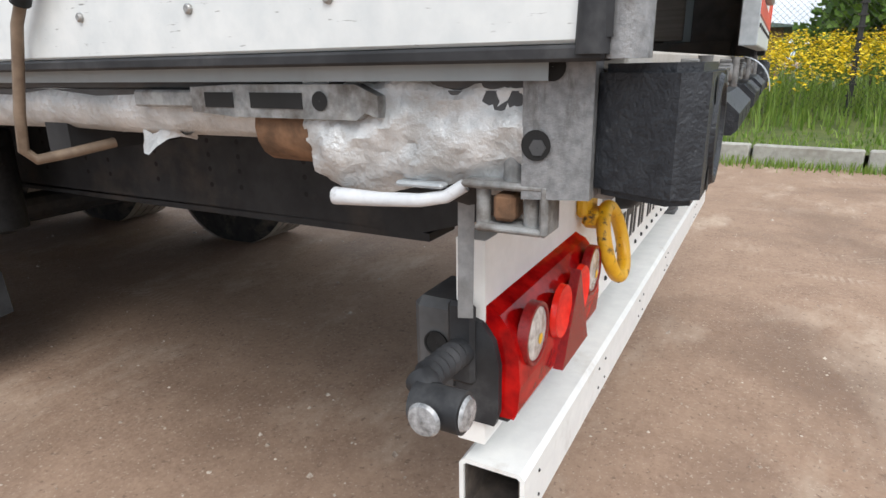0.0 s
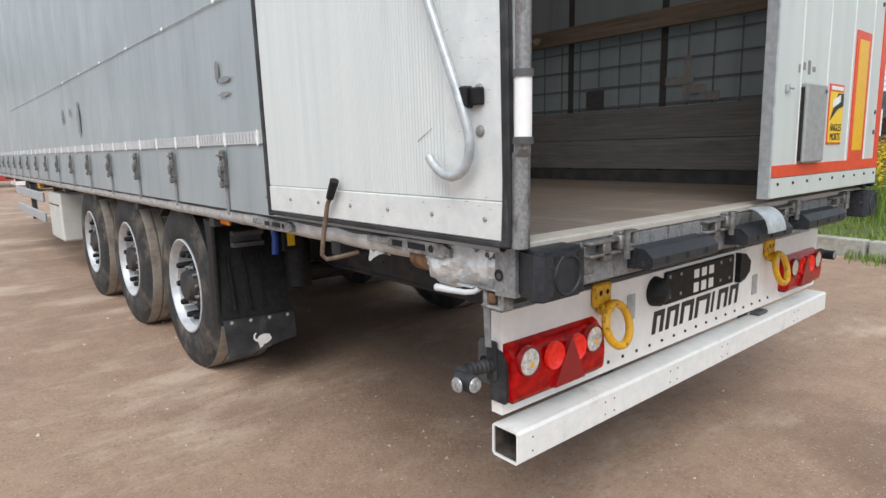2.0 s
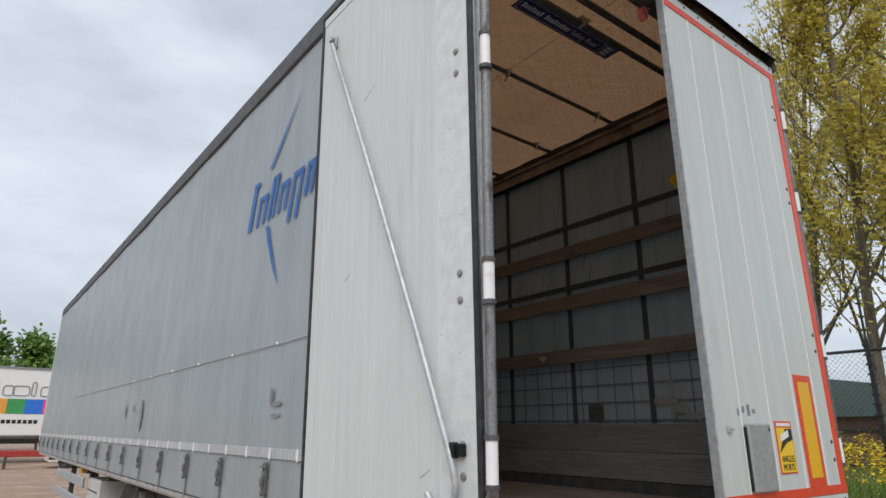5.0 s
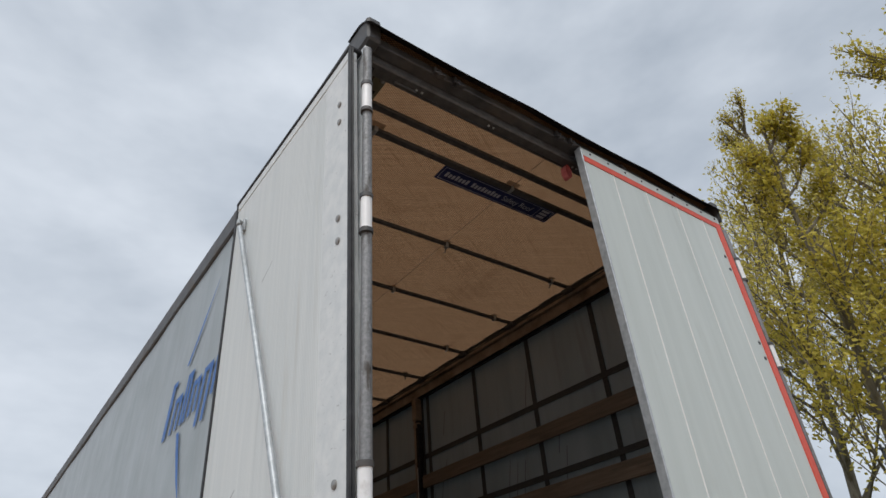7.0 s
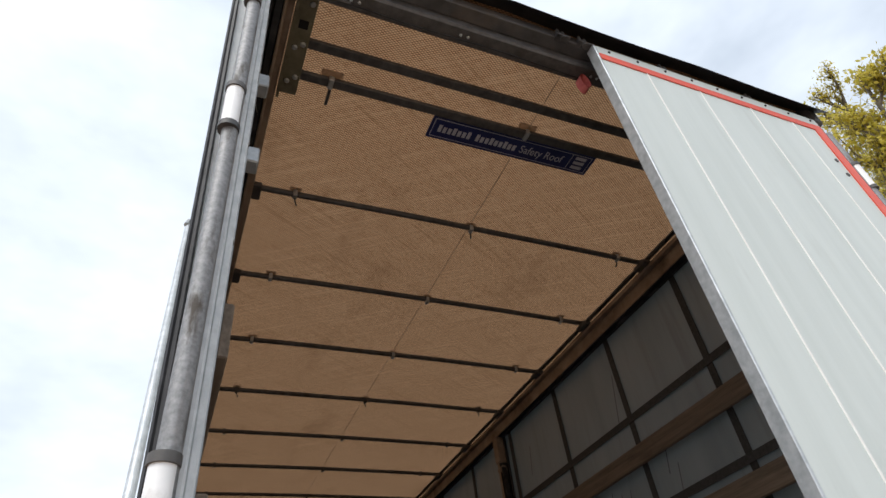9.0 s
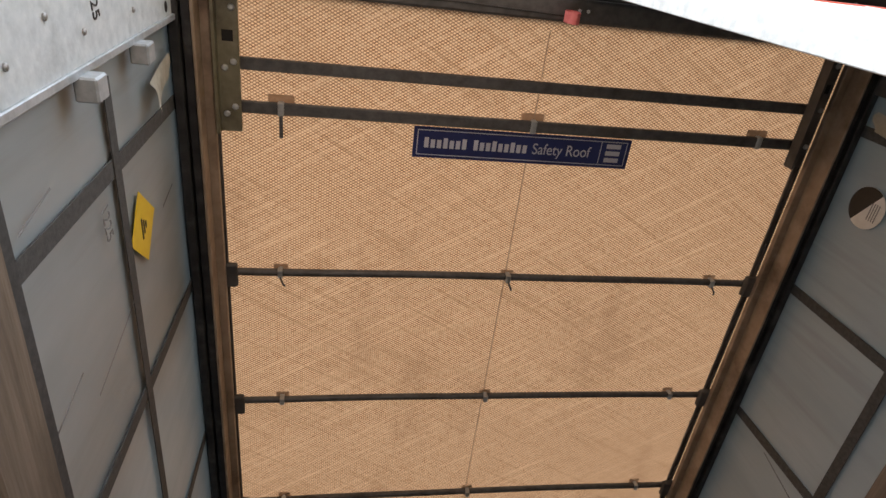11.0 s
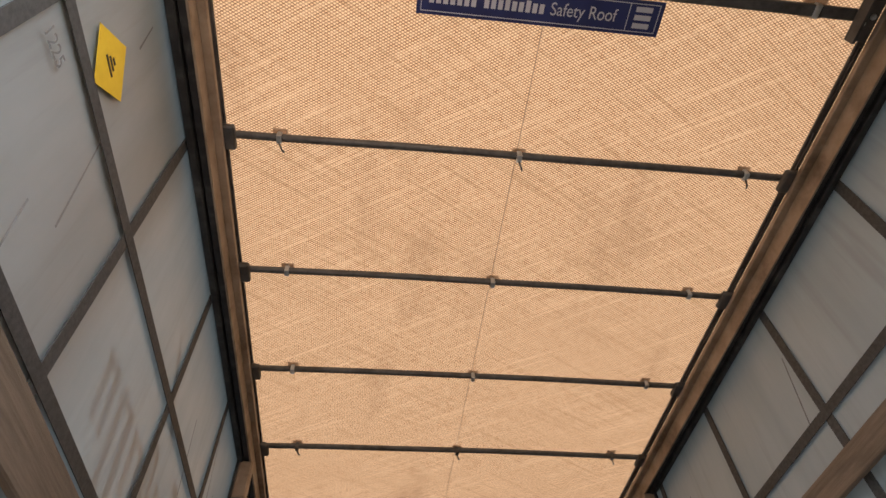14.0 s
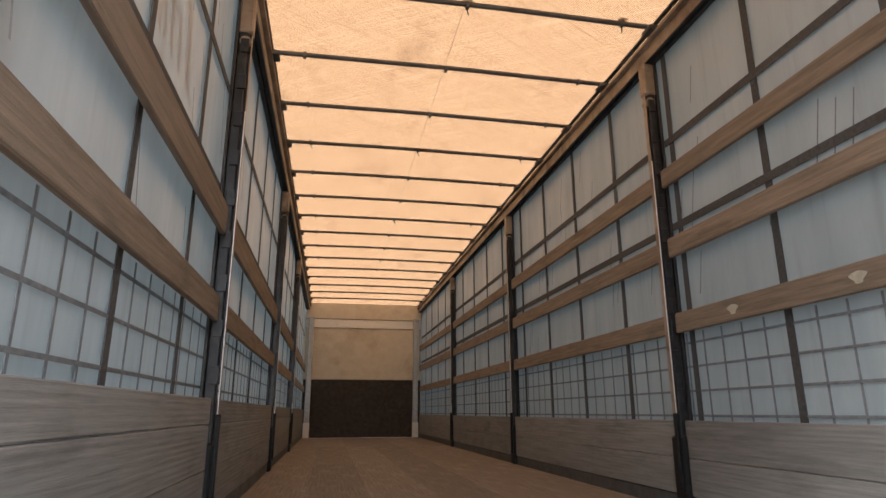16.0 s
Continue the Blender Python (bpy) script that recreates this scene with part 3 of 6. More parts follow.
def verge_z(x, y):
    d = max(0.0, x - kerb_x(y))
    return GZ + 0.13 + min(0.35, d * 0.09) + 0.04 * noise.noise((x * 0.8, y * 0.8, 8))


def build_verge():
    s = Shape()
    s.grid(lambda u, w: (kerb_x(-9 + 60 * w) + 0.06 + u * 40, -9 + 60 * w, verge_z(kerb_x(-9 + 60 * w) + 0.06 + u * 40, -9 + 60 * w)), 60, 60)
    soil = surface("verge_soil", (0.06, 0.09, 0.02), (0.12, 0.14, 0.04), 6, 0.9, 0, 0.6)
    tagged(part("verge", s, soil, None, "grassy verge rising gently behind the concrete kerb", True, "structure"), category="verge")
    g, fl = Shape(), Shape()

    def blade(x, y, z, h, w):
        a, lean = rng.uniform(0, 6.28), rng.uniform(0.1, 0.55) * h
        dx, dy = math.cos(a) * w, math.sin(a) * w
        ex, ey = -math.sin(a) * lean, math.cos(a) * lean
        g.add([(x - dx, y - dy, z), (x + dx, y + dy, z), (x + dx * 0.6 + ex * 0.4, y + dy * 0.6 + ey * 0.4, z + h * 0.6),
               (x - dx * 0.6 + ex * 0.4, y - dy * 0.6 + ey * 0.4, z + h * 0.6), (x + ex, y + ey, z + h)], [(0, 1, 2, 3), (3, 2, 4)])

    for k in range(15000):
        y = rng.uniform(-6, 12)
        d = 0.08 + 5.5 * rng.random() ** 1.3
        x = kerb_x(y) + d
        blade(x, y, verge_z(x, y) - 0.02, rng.uniform(0.07, 0.22) * (1.5 if d > 1.2 else 0.6), rng.uniform(0.007, 0.016))
    for k in range(3600):
        y = rng.uniform(-4, 9)
        x = kerb_x(y) - 0.07 - abs(rng.gauss(0, 0.16))
        if noise.noise((y * 0.9, 2.0, 5.0)) > -0.12:
            blade(x, y, GZ - 0.01, rng.uniform(0.04, 0.13), rng.uniform(0.004, 0.01))
    for k in range(3800):
        y = rng.uniform(-6, 12)
        d = rng.uniform(1.0, 5.5)
        x = kerb_x(y) + d
        if noise.noise((x * 0.5, y * 0.5, 1.0)) < -0.15:
            continue
        z0 = verge_z(x, y)
        z = z0 + rng.uniform(0.5, 0.95)
        blade(x, y, z0, z - z0, 0.006)
        for q in range(9):
            cx, cy, cz = x + rng.gauss(0, 0.035), y + rng.gauss(0, 0.035), z + rng.gauss(0, 0.05)
            a = rng.uniform(0, 6.28)
            r = rng.uniform(0.016, 0.03)
            fl.add([(cx + r * math.cos(a + i * 1.571), cy + r * math.sin(a + i * 1.571), cz + r * rng.uniform(-0.7, 0.7)) for i in range(4)], [(0, 1, 2, 3)])
    tagged(part("grass", g.mesh("grass", GRASS, False, False), None, None, "long green grass growing over the verge and kerb foot", kind="stuff"), category="grass")
    tagged(part("wild_flowers", fl.mesh("wild_flowers", FLOWER, False, False), None, None, "dense yellow wild flowers standing in the grass", kind="stuff"), category="flowers")


def build_fence():
    root = thing("chain_link_fence", "tall black chain-link fence with barbed extension posts", "fence", at=(9.0, 0, 0))
    post = Shape().box((-0.03, -0.03, 0), (0.03, 0.03, 2.62), 0.006)
    for k in range(18):
        post.box((-0.05, -0.05, 0.15 + k * 0.14), (0.034, 0.05, 0.175 + k * 0.14))
    post.tube([(0, 0, 2.6), (0.0, 0, 3.42)], 0.018, 8)
    for k in range(4):
        post.box((-0.04, -0.03, 2.75 + k * 0.2), (0.03, 0.03, 2.775 + k * 0.2))
    me = post.mesh("fence_post", FENCE)
    for y in (-3.65, -0.9, 1.85, 4.6, 7.35, 10.1):
        placed("fence_post", me, root, 0, y, GZ + 0.15)
    part("top_rail", Shape().tube([(0, -4, 2.62 + GZ), (0, 10.2, 2.62 + GZ)], 0.024, 8), FENCE, root)
    wires, p = Shape(), 0.075
    for k in range(int(16.5 / p)):
        for s in (1, -1):
            y0 = -4 + (k * p if s > 0 else k * p)
            y1 = y0 + s * 2.45
            a, b = (0.004 * s, y0, 0.2), (0.004 * s, y1, 2.65)
            if -4.2 < min(y0, y1) and max(y0, y1) < 10.3:
                wires.tube([a, b], 0.0022, 3)
    part("mesh_wire", wires.mesh("mesh_wire", FENCE, False, False), None, root, "diamond mesh of thin black wire", kind="stuff")


def build_tree(x, y, height, spread, leaves, seed, leafmat, label, base=0.0, size=0.075, rise=0.6, low=0.15, group=""):
    """Tapering trunk with rising limbs, forked twigs, and small single leaves set along them."""
    r = random.Random(seed)
    root = thing("tree", label, "tree", (x, y, base), group)
    limbs, twigs = Shape(), []

    def grow(p, d, length, rad, depth):
        pts, q = [Vector(p)], Vector(p)
        for i in range(5):
            d = (d + Vector((r.uniform(-0.13, 0.13), r.uniform(-0.13, 0.13), r.uniform(0.0, 0.12)))).normalized()
            q = q + d * length / 5
            pts.append(q.copy())
        limbs.tube(pts, [rad * (1 - 0.15 * i) for i in range(6)], 8 if depth == 0 else 5 if depth == 1 else 3)
        if depth:
            twigs.extend((pts[i], pts[i + 1], length) for i in range(1 if depth == 1 else 0, 5))
        if depth < 3:
            for k in range((22, 7, 4)[depth]):
                t = low + (1 - low) * (k + r.random()) / (22, 7, 4)[depth] if depth == 0 else r.uniform(0.25, 1.0)
                i = min(4, int(t * 5))
                at = pts[i].lerp(pts[i + 1], t * 5 - i)
                a, tilt = r.uniform(0, 6.28), r.uniform(0.5, 0.9) * spread
                out = (Vector((math.cos(a) * tilt, math.sin(a) * tilt, r.uniform(rise, rise + 0.4))) + d * (0.0 if depth == 0 else 0.7)).normalized()
                reach = height * 0.34 * (1.12 - t) if depth == 0 else length * r.uniform(0.35, 0.6)
                grow(at, out, reach, rad * (0.32 if depth == 0 else 0.45), depth + 1)

    grow((0, 0, 0), Vector((r.uniform(-0.04, 0.04), r.uniform(-0.04, 0.04), 1)), height * 0.93, height * 0.011, 0)
    part("trunk", limbs.mesh("trunk", BARK, True, False), None, root, "grey-brown trunk with rising limbs")
    crown, j = Shape(), size * 2.2
    weights = list(itertools.accumulate(w[2] ** 0.5 for w in twigs))
    for p0, p1, _ in r.choices(twigs, cum_weights=weights, k=leaves):
        c = p0.lerp(p1, r.random()) + Vector((r.gauss(0, j), r.gauss(0, j), r.gauss(0, j)))
        a = Vector((r.uniform(-1, 1), r.uniform(-1, 1), r.uniform(-1, 0.6))).normalized()
        b = a.orthogonal().normalized() * size * r.uniform(0.6, 1.1)
        a = a * size * r.uniform(0.8, 1.4)
        crown.add([c - a, c + b, c + a, c - b], [(0, 1, 2, 3)])
    part("crown", crown.mesh("crown", leafmat, False, False), None, root, "loose crown of small single leaves")
    return root


def build_shed():
    root = thing("shed", "low brick shed with a dark green sheet roof behind the fence", "shed", (26, 9, GZ))
    part("wall", Shape().box((-5.6, -9, 0), (6, 12, 1.95)), BRICK, root)
    lo, hi = [(-6, -9.6, 1.93), (6.6, -9.6, 1.93), (6.6, 12.6, 1.93), (-6, 12.6, 1.93)], [(0.6, 0.3, 3.6), (0.6, 5.0, 3.6)]
    part("roof", Shape().add(lo + hi, [(0, 1, 2, 3), (0, 4, 1), (1, 4, 5, 2), (2, 5, 3), (3, 5, 4, 0)]), ROOFGREEN, root)
    for k in range(3):
        part("beam", Shape().box((-5.68, -9, 0.5 + k * 0.5), (-5.6, 12, 0.56 + k * 0.5)), DARKSTEEL, root)


def build_far_trailer():
    """White box trailer parked across the yard, with outlined lettering shapes and coloured squares."""
    root = thing("parked_trailer", "white box trailer with coloured squares parked across the yard", "trailer", (0, 32, GZ))
    part("body", Shape().box((-8.5, 0, 1.15), (5.0, 2.5, 4.05), 0.03), WHITE, root)
    part("roof_edge", Shape().box((-8.52, -0.03, 4.0), (5.02, 0, 4.1)), GREYPRINT, root, "grey roof edge")
    part("chassis_beam", Shape().box((-8.4, 0.6, 0.8), (4.8, 0.8, 1.12)), DARKSTEEL, root)
    part("side_rail", Shape().box((-8.4, 0.0, 1.02), (4.9, 0.08, 1.13)), DARKSTEEL, root)
    cols = (PANEL_PINK, PANEL_ORANGE, PANEL_GREEN, PANEL_BLUE, PANEL_PINK)
    for k, c in enumerate(cols):
        x = -1.205 + k * 0.676
        part("colour_square", Shape().box((x, -0.012, 2.07), (x + 0.676, -0.004, 2.71)), c, root)
    for k in range(7):
        x, w = -1.5 + k * 0.47, (0.40, 0.62, 0.16)[k % 3]
        h = (0.42, 0.42, 0.60)[k % 3]
        loop = []
        for i in range(21):
            a = 2 * math.pi * i / 20
            loop.append((x + 0.2 + w * 0.5 * math.copysign(abs(math.cos(a)) ** 0.5, math.cos(a)), -0.012, 2.85 + h * 0.5 + h * 0.5 * math.copysign(abs(math.sin(a)) ** 0.5, math.sin(a))))
        part("outlined_shape", Shape().tube(loop, 0.022, 6), GREYPRINT, root)
    for k in range(9):
        part("print_bar", Shape().box((-0.35 + k * 0.2, -0.01, 1.66), (-0.20 + k * 0.2, -0.004, 1.82)), PRINT_BLACK, root)
    for x in (-7, -5.7, -4.4, 3.2):
        part("wheel", Shape().lathe([(0, 0.001), (0, 0.5), (0.3, 0.5), (0.3, 0.001)], (0, 0, 0), "y", 24).mesh("wheel", TREAD), None, root).location = (x, 0.1, 0.5)
    red = thing("red_barrier", "long red steel drawbar frame lying on the yard", "steel frame", (0, 27.5, GZ))
    part("beam", Shape().box((-6, 0, 0.42), (1.6, 0.2, 0.66), 0.02), REDSTEEL, red)
    for x in (-5, -2.4, 0.2):
        part("leg", Shape().box((x, 0.02, 0), (x + 0.1, 0.18, 0.44)), DARKSTEEL, red)
    van = thing("parked_car", "small white van parked across the yard", "van", (2.6, 27.0, GZ))
    part("body", Shape().prism([(-1.0, 0.25), (2.6, 0.25), (2.6, 1.5), (0.4, 1.55), (-0.3, 0.95), (-1.0, 0.85)], "y", 0, 1.6), WHITE, van)
    for x in (-0.4, 1.9):
        part("wheel", Shape().lathe([(0, 0.001), (0, 0.3), (0.2, 0.3), (0.2, 0.001)], (0, 0, 0), "y", 20).mesh("wheel", TREAD), None, van).location = (x, -0.02, 0.3)


build_ground()
build_kerb()
build_verge()
build_fence()
build_shed()
build_far_trailer()
for tx, ty, th, ts in ((13.2, 3.0, 12.4, 3), (18.0, 6.2, 16.8, 11), (15.0, 0.6, 17.0, 23), (20.0, 3.2, 20.0, 41)):
    build_tree(tx, ty, th, 1.35, 17000, ts, LEAF_TREE, "tall poplar with sparse yellow-green spring leaves", size=0.05, rise=0.75, low=0.2, group="poplars behind the fence")
for tx, ty, th, ts in ((-6, 48, 9.5, 5), (-1.5, 50, 9.0, 6), (3.0, 49, 8.0, 8), (-11, 50, 9, 9)):
    build_tree(tx, ty, th, 1.7, 9000, ts, LEAF_GREEN, "broad green tree behind the parked trailer", size=0.17, rise=0.35, low=0.1, group="trees across the yard")
for tx, ty, ts in ((13.0, -1.5, 31), (13.0, -5.0, 33)):
    build_tree(tx, ty, 3.6, 2.0, 4000, ts, LEAF_GREEN, "low green bush behind the flowers", 0.3, size=0.09, rise=0.3, low=0.02, group="bushes behind the flowers")

# ---- the semi-trailer ----
FLOOR_Z, ROOF_Z, LENGTH, WIDTH = 1.118, 3.935, 13.62, 2.55
trailer = thing("semi_trailer", "grey curtain-sided semi-trailer with its rear door open", "trailer")


def bolt(parent, x, y, z, axis, r=0.009, name="bolt", mat=None, h=0.005):
    ax = axis[-1]
    prof = [(0, r), (h * 0.6, r * 0.95), (h, r * 0.6), (h, 0.0005)]
    if axis == "-x":
        prof = [(-a, q) for a, q in prof]
        ax = "x"
    elif axis == "-y":
        prof = [(-a, q) for a, q in prof]
        ax = "y"
    elif axis == "-z":
        prof = [(-a, q) for a, q in prof]
        ax = "z"
    key = (axis, r, h)
    if key not in BOLTS:
        BOLTS[key] = Shape().lathe(prof, (0, 0, 0), ax, 12).mesh("bolt", mat or BUCKLE, True)
    return placed(name, BOLTS[key], parent, x, y, z)


BOLTS = {}


def moved(build, dx, dy, dz, *args):
    """Builds a group of trailer parts and sets it off by a small distance."""
    before = set(trailer.children)
    build(*args)
    for ob in trailer.children:
        if ob not in before:
            ob.location += Vector((dx, dy, dz))


def build_chassis():
    for side, x in (("left", 0.66), ("right", 1.83)):
        s = Shape()
        out = [(0.40, 1.04), (0.40, 0.80), (0.62, 0.735), (9.2, 0.70), (9.7, 0.86), (13.2, 0.9), (13.2, 1.04)]
        s.prism(out, "x", x, x + 0.012)
        s.box((x, 0.6, 0.715), (x + 0.13, 9.2, 0.735)).box((x, 0.4, 1.03), (x + 0.13, 13.2, 1.045))
        beam = part("chassis_beam", s, CHASSIS, trailer, "dark painted steel chassis beam punched with holes")
        if side == "left":
            hole = Shape().lathe([(0, 0.0005), (0, 0.0075)], (0, 0, 0), "x", 10).mesh("punched_hole", HOLE, False, False)
            for k in range(17):
                for z in (0.80, 0.845, 0.885, 0.925):
                    if (k * 7 + int(z * 1000)) % 5 < 3:
                        placed("punched_hole", hole, beam, x - 0.002, 0.62 + k * 0.115, z)
    for y in (0.9, 2.1, 3.5, 4.8, 6.2, 7.6, 9.0, 10.4, 11.8):
        part("crossmember", Shape().box((0.04, y, 0.99), (2.51, y + 0.06, 1.055)), CHASSIS, trailer)
    part("axle", Shape().tube([(0.4, 2.85, 0.53), (2.15, 2.85, 0.53)], 0.065, 12), CHASSIS, trailer)
    part("axle", Shape().tube([(0.4, 4.16, 0.53), (2.15, 4.16, 0.53)], 0.065, 12), CHASSIS, trailer)
    part("axle", Shape().tube([(0.4, 5.47, 0.53), (2.15, 5.47, 0.53)], 0.065, 12), CHASSIS, trailer)
    part("air_tank", Shape().lathe([(-0.18, 0.02), (-0.16, 0.07), (0.16, 0.07), (0.18, 0.02)], (0.50, 2.14, 0.78), "z", 20), PLASTIC, trailer, "dark upright air tank", True)
    part("air_tank", Shape().lathe([(-0.4, 0.02), (-0.36, 0.13), (0.36, 0.13), (0.4, 0.02)], (1.2, 3.5, 0.8), "x", 20), CHASSIS, trailer, "dark air tank between the beams", True)
    # Dark block added between the beams as stand-in for the underbody shade.
    part("underrun_shadow_box", Shape().box((0.85, 1.6, 0.75), (1.7, 2.2, 1.0), 0.02), CHASSIS, trailer, "dark box added under the floor to stand for the shade there")


def build_wheels():
    R, W = 0.512, 0.37
    tyre = Shape()
    side = [(0.012, 0.285), (0.0, 0.30), (-0.006, 0.36), (-0.002, 0.43), (0.012, 0.478), (0.03, R - 0.004)]
    tread = [(0.03, R - 0.004)]
    for g in range(5):
        a = 0.04 + g * 0.066
        tread += [(a, R), (a + 0.052, R)]
        if g < 4:
            tread += [(a + 0.054, R - 0.012), (a + 0.064, R - 0.012)]
    outer = tyre.lathe(side, (0, 0, 0), "x", 56)
    back = [(W - a, r) for a, r in reversed(side)]
    tyre.lathe(back, (0, 0, 0), "x", 56)
    tyre_me = tyre.mesh("tyre", TREAD, True)
    tr = Shape().lathe(tread + [(W - 0.03, R - 0.004)], (0, 0, 0), "x", 56)
    for k in range(84):
        w = 2 * math.pi * k / 84
        for x0 in (0.03, W - 0.055):
            c, s = math.cos(w) * (R + 0.0008), math.sin(w) * (R + 0.0008)
            tx, ty = -math.sin(w) * 0.006, math.cos(w) * 0.006
            tr.add([(x0, c - tx, s - ty), (x0 + 0.026, c - tx, s - ty), (x0 + 0.026, c + tx, s + ty), (x0, c + tx, s + ty)], [(0, 1, 2, 3)])
    tread_me = tr.mesh("tread", TREAD_DUSTY, True)
    rim_me = Shape().lathe([(0.02, 0.285), (0.0, 0.288), (-0.004, 0.28), (0.006, 0.268), (0.03, 0.262), (0.04, 0.252), (0.12, 0.245), (0.14, 0.235), (0.14, 0.15), (0.14, 0.0005)], (0, 0, 0), "x", 56).mesh("rim", RIM, True)
    hub_me = Shape().lathe([(0.14, 0.145), (0.07, 0.14), (0.05, 0.128), (0.045, 0.10), (0.02, 0.095), (0.0, 0.085), (-0.006, 0.06), (-0.006, 0.0005)], (0, 0, 0), "x", 28).mesh("wheel", CHASSIS, True)
    cap_me = Shape().lathe([(0.14, 0.021), (0.03, 0.019), (0.015, 0.016), (0.012, 0.010), (0.012, 0.0005)], (0, 0, 0), "x", 10).mesh("nut_cap", PLASTIC, True)
    hubnut_me = Shape().lathe([(0.05, 0.010), (0.025, 0.009), (0.025, 0.0005)], (0, 0, 0), "x", 8).mesh("hub_stud", STEEL, True)
    hole_me = Shape().lathe([(0.132, 0.0005), (0.132, 0.024)], (0, 0, 0), "x", 12).mesh("hand_hole", HOLE, False, False)
    for mirror in (0, 1):
        for y in (2.85, 4.16, 5.47):
            wh = placed("wheel", hub_me, trailer, 2.45 if mirror else 0.10, y, R + GZ - 0.012, "steel-rimmed truck wheel with black nut caps" if not mirror else "truck wheel on the far side", rz=180 if mirror else 0)
            placed("tyre", tyre_me, wh, 0, 0, 0, "worn black tyre sidewall with dried mud")
            placed("tread", tread_me, wh, 0, 0, 0, "grey dusty tread with long grooves")
            placed("rim", rim_me, wh, 0, 0, 0, "silver painted steel rim")
            if mirror:
                continue
            for k in range(10):
                w = 2 * math.pi * (k + 0.3 * y) / 10
                placed("nut_cap", cap_me, wh, 0, 0.196 * math.cos(w), 0.196 * math.sin(w))
                placed("hub_stud", hubnut_me, wh, 0, 0.112 * math.cos(w), 0.112 * math.sin(w))
                placed("hand_hole", hole_me, wh, 0.0, 0.215 * math.cos(w + 0.31), 0.215 * math.sin(w + 0.31))


def build_mudguard():
    pts = []
    for k in range(13):
        a = radians(20 + k * 9)
        pts.append((2.85 - 0.55 * math.cos(a), 0.53 + 0.55 * math.sin(a)))
    s = Shape()
    for (y0, z0), (y1, z1) in zip(pts, pts[1:]):
        s.add([(0.045, y0, z0), (0.44, y0, z0), (0.44, y1, z1), (0.045, y1, z1), (0.045, y0, z0 + 0.012), (0.44, y0, z0 + 0.012), (0.44, y1, z1 + 0.012), (0.045, y1, z1 + 0.012)],
              [(0, 1, 2, 3), (4, 7, 6, 5), (0, 4, 5, 1), (2, 6, 7, 3), (0, 3, 7, 4), (1, 5, 6, 2)])
    part("mudguard", s, PLASTIC, trailer, "black plastic mudguard over the rear wheel")
    f = Shape()
    f.add([(0.04, 2.36, 1.01), (0.43, 2.33, 1.01), (0.43, 2.20, 0.44), (0.04, 2.26, 0.44), (0.04, 2.39, 1.01), (0.43, 2.36, 1.01), (0.43, 2.23, 0.44), (0.04, 2.29, 0.44)],
          [(0, 1, 2, 3), (4, 7, 6, 5), (0, 4, 5, 1), (2, 6, 7, 3), (0, 3, 7, 4), (1, 5, 6, 2)])
    f.box((0.036, 2.27, 0.44), (0.06, 2.36, 1.01), 0.008)
    flap = part("mud_flap", f, PLASTIC, trailer, "black rubber mud flap with a pale printed emblem")
    for k in range(4):
        x = 0.11 + k * 0.085
        rib = Shape().add([(x, 2.226, 0.52), (x + 0.012, 2.226, 0.52), (x + 0.012, 2.295, 0.82), (x, 2.295, 0.82), (x, 2.26, 0.52), (x + 0.012, 2.26, 0.52), (x + 0.012, 2.33, 0.82), (x, 2.33, 0.82)],
                          [(0, 1, 2, 3), (4, 7, 6, 5), (0, 4, 5, 1), (2, 6, 7, 3), (0, 3, 7, 4), (1, 5, 6, 2)])
        part("flap_rib", rib, PLASTIC, flap)
    sk = Shape().add([(0.05, 2.235, 0.47), (0.425, 2.18, 0.47), (0.425, 2.16, 0.33), (0.05, 2.19, 0.265), (0.05, 2.243, 0.47), (0.425, 2.188, 0.47), (0.425, 2.168, 0.33), (0.05, 2.198, 0.265)],
                     [(0, 1, 2, 3), (4, 7, 6, 5), (0, 4, 5, 1), (2, 6, 7, 3), (0, 3, 7, 4), (1, 5, 6, 2)])
    part("flap_skirt", sk, RUBBER, flap, "hanging rubber skirt")
    for k in range(4):
        bolt(flap, 0.09 + k * 0.1, 2.229 - 0.0147 * k, 0.455, "-y", 0.010, "flap_bolt", GALV)
    # pale emblem: a plain rounded shape with a raised curl
    e = Shape()
    out = [(0.205, 0.352), (0.193, 0.358), (0.192, 0.375), (0.201, 0.385), (0.199, 0.390), (0.186, 0.379), (0.184, 0.356), (0.196, 0.342), (0.208, 0.336), (0.214, 0.318), (0.216, 0.298), (0.233, 0.298), (0.236, 0.318), (0.256, 0.318), (0.260, 0.298), (0.277, 0.298), (0.282, 0.325), (0.284, 0.350), (0.274, 0.368), (0.250, 0.374), (0.225, 0.372), (0.213, 0.364)]
    e.prism(out, "y", 2.178, 2.184)
    part("emblem", e, PRINT_WHITE, flap, "plain white printed emblem")
    # small fittings beside the flap
    part("plate_rack", Shape().box((0.12, 2.20, 0.86), (0.29, 2.24, 0.885), 0.004).box((0.12, 2.20, 0.92), (0.29, 2.24, 0.945), 0.004).box((0.12, 2.235, 0.86), (0.29, 2.243, 0.945)), DARKSTEEL, trailer, "slotted galvanised bracket beside the mud flap")
    part("valve_handle", Shape().tube([(0.27, 2.05, 0.99), (0.275, 2.03, 0.92), (0.27, 2.03, 0.83)], 0.018, 10), BLUE, trailer, "blue plastic valve handle", True)
    vb = part("valve_box", Shape().box((0.30, 2.0, 0.84), (0.42, 2.12, 1.02), 0.008), PLASTIC, trailer, "black control box with a yellow label")
    part("label_plate", Shape().box((0.325, 1.994, 0.87), (0.365, 1.998, 0.95)), STICKER_YELLOW, vb)
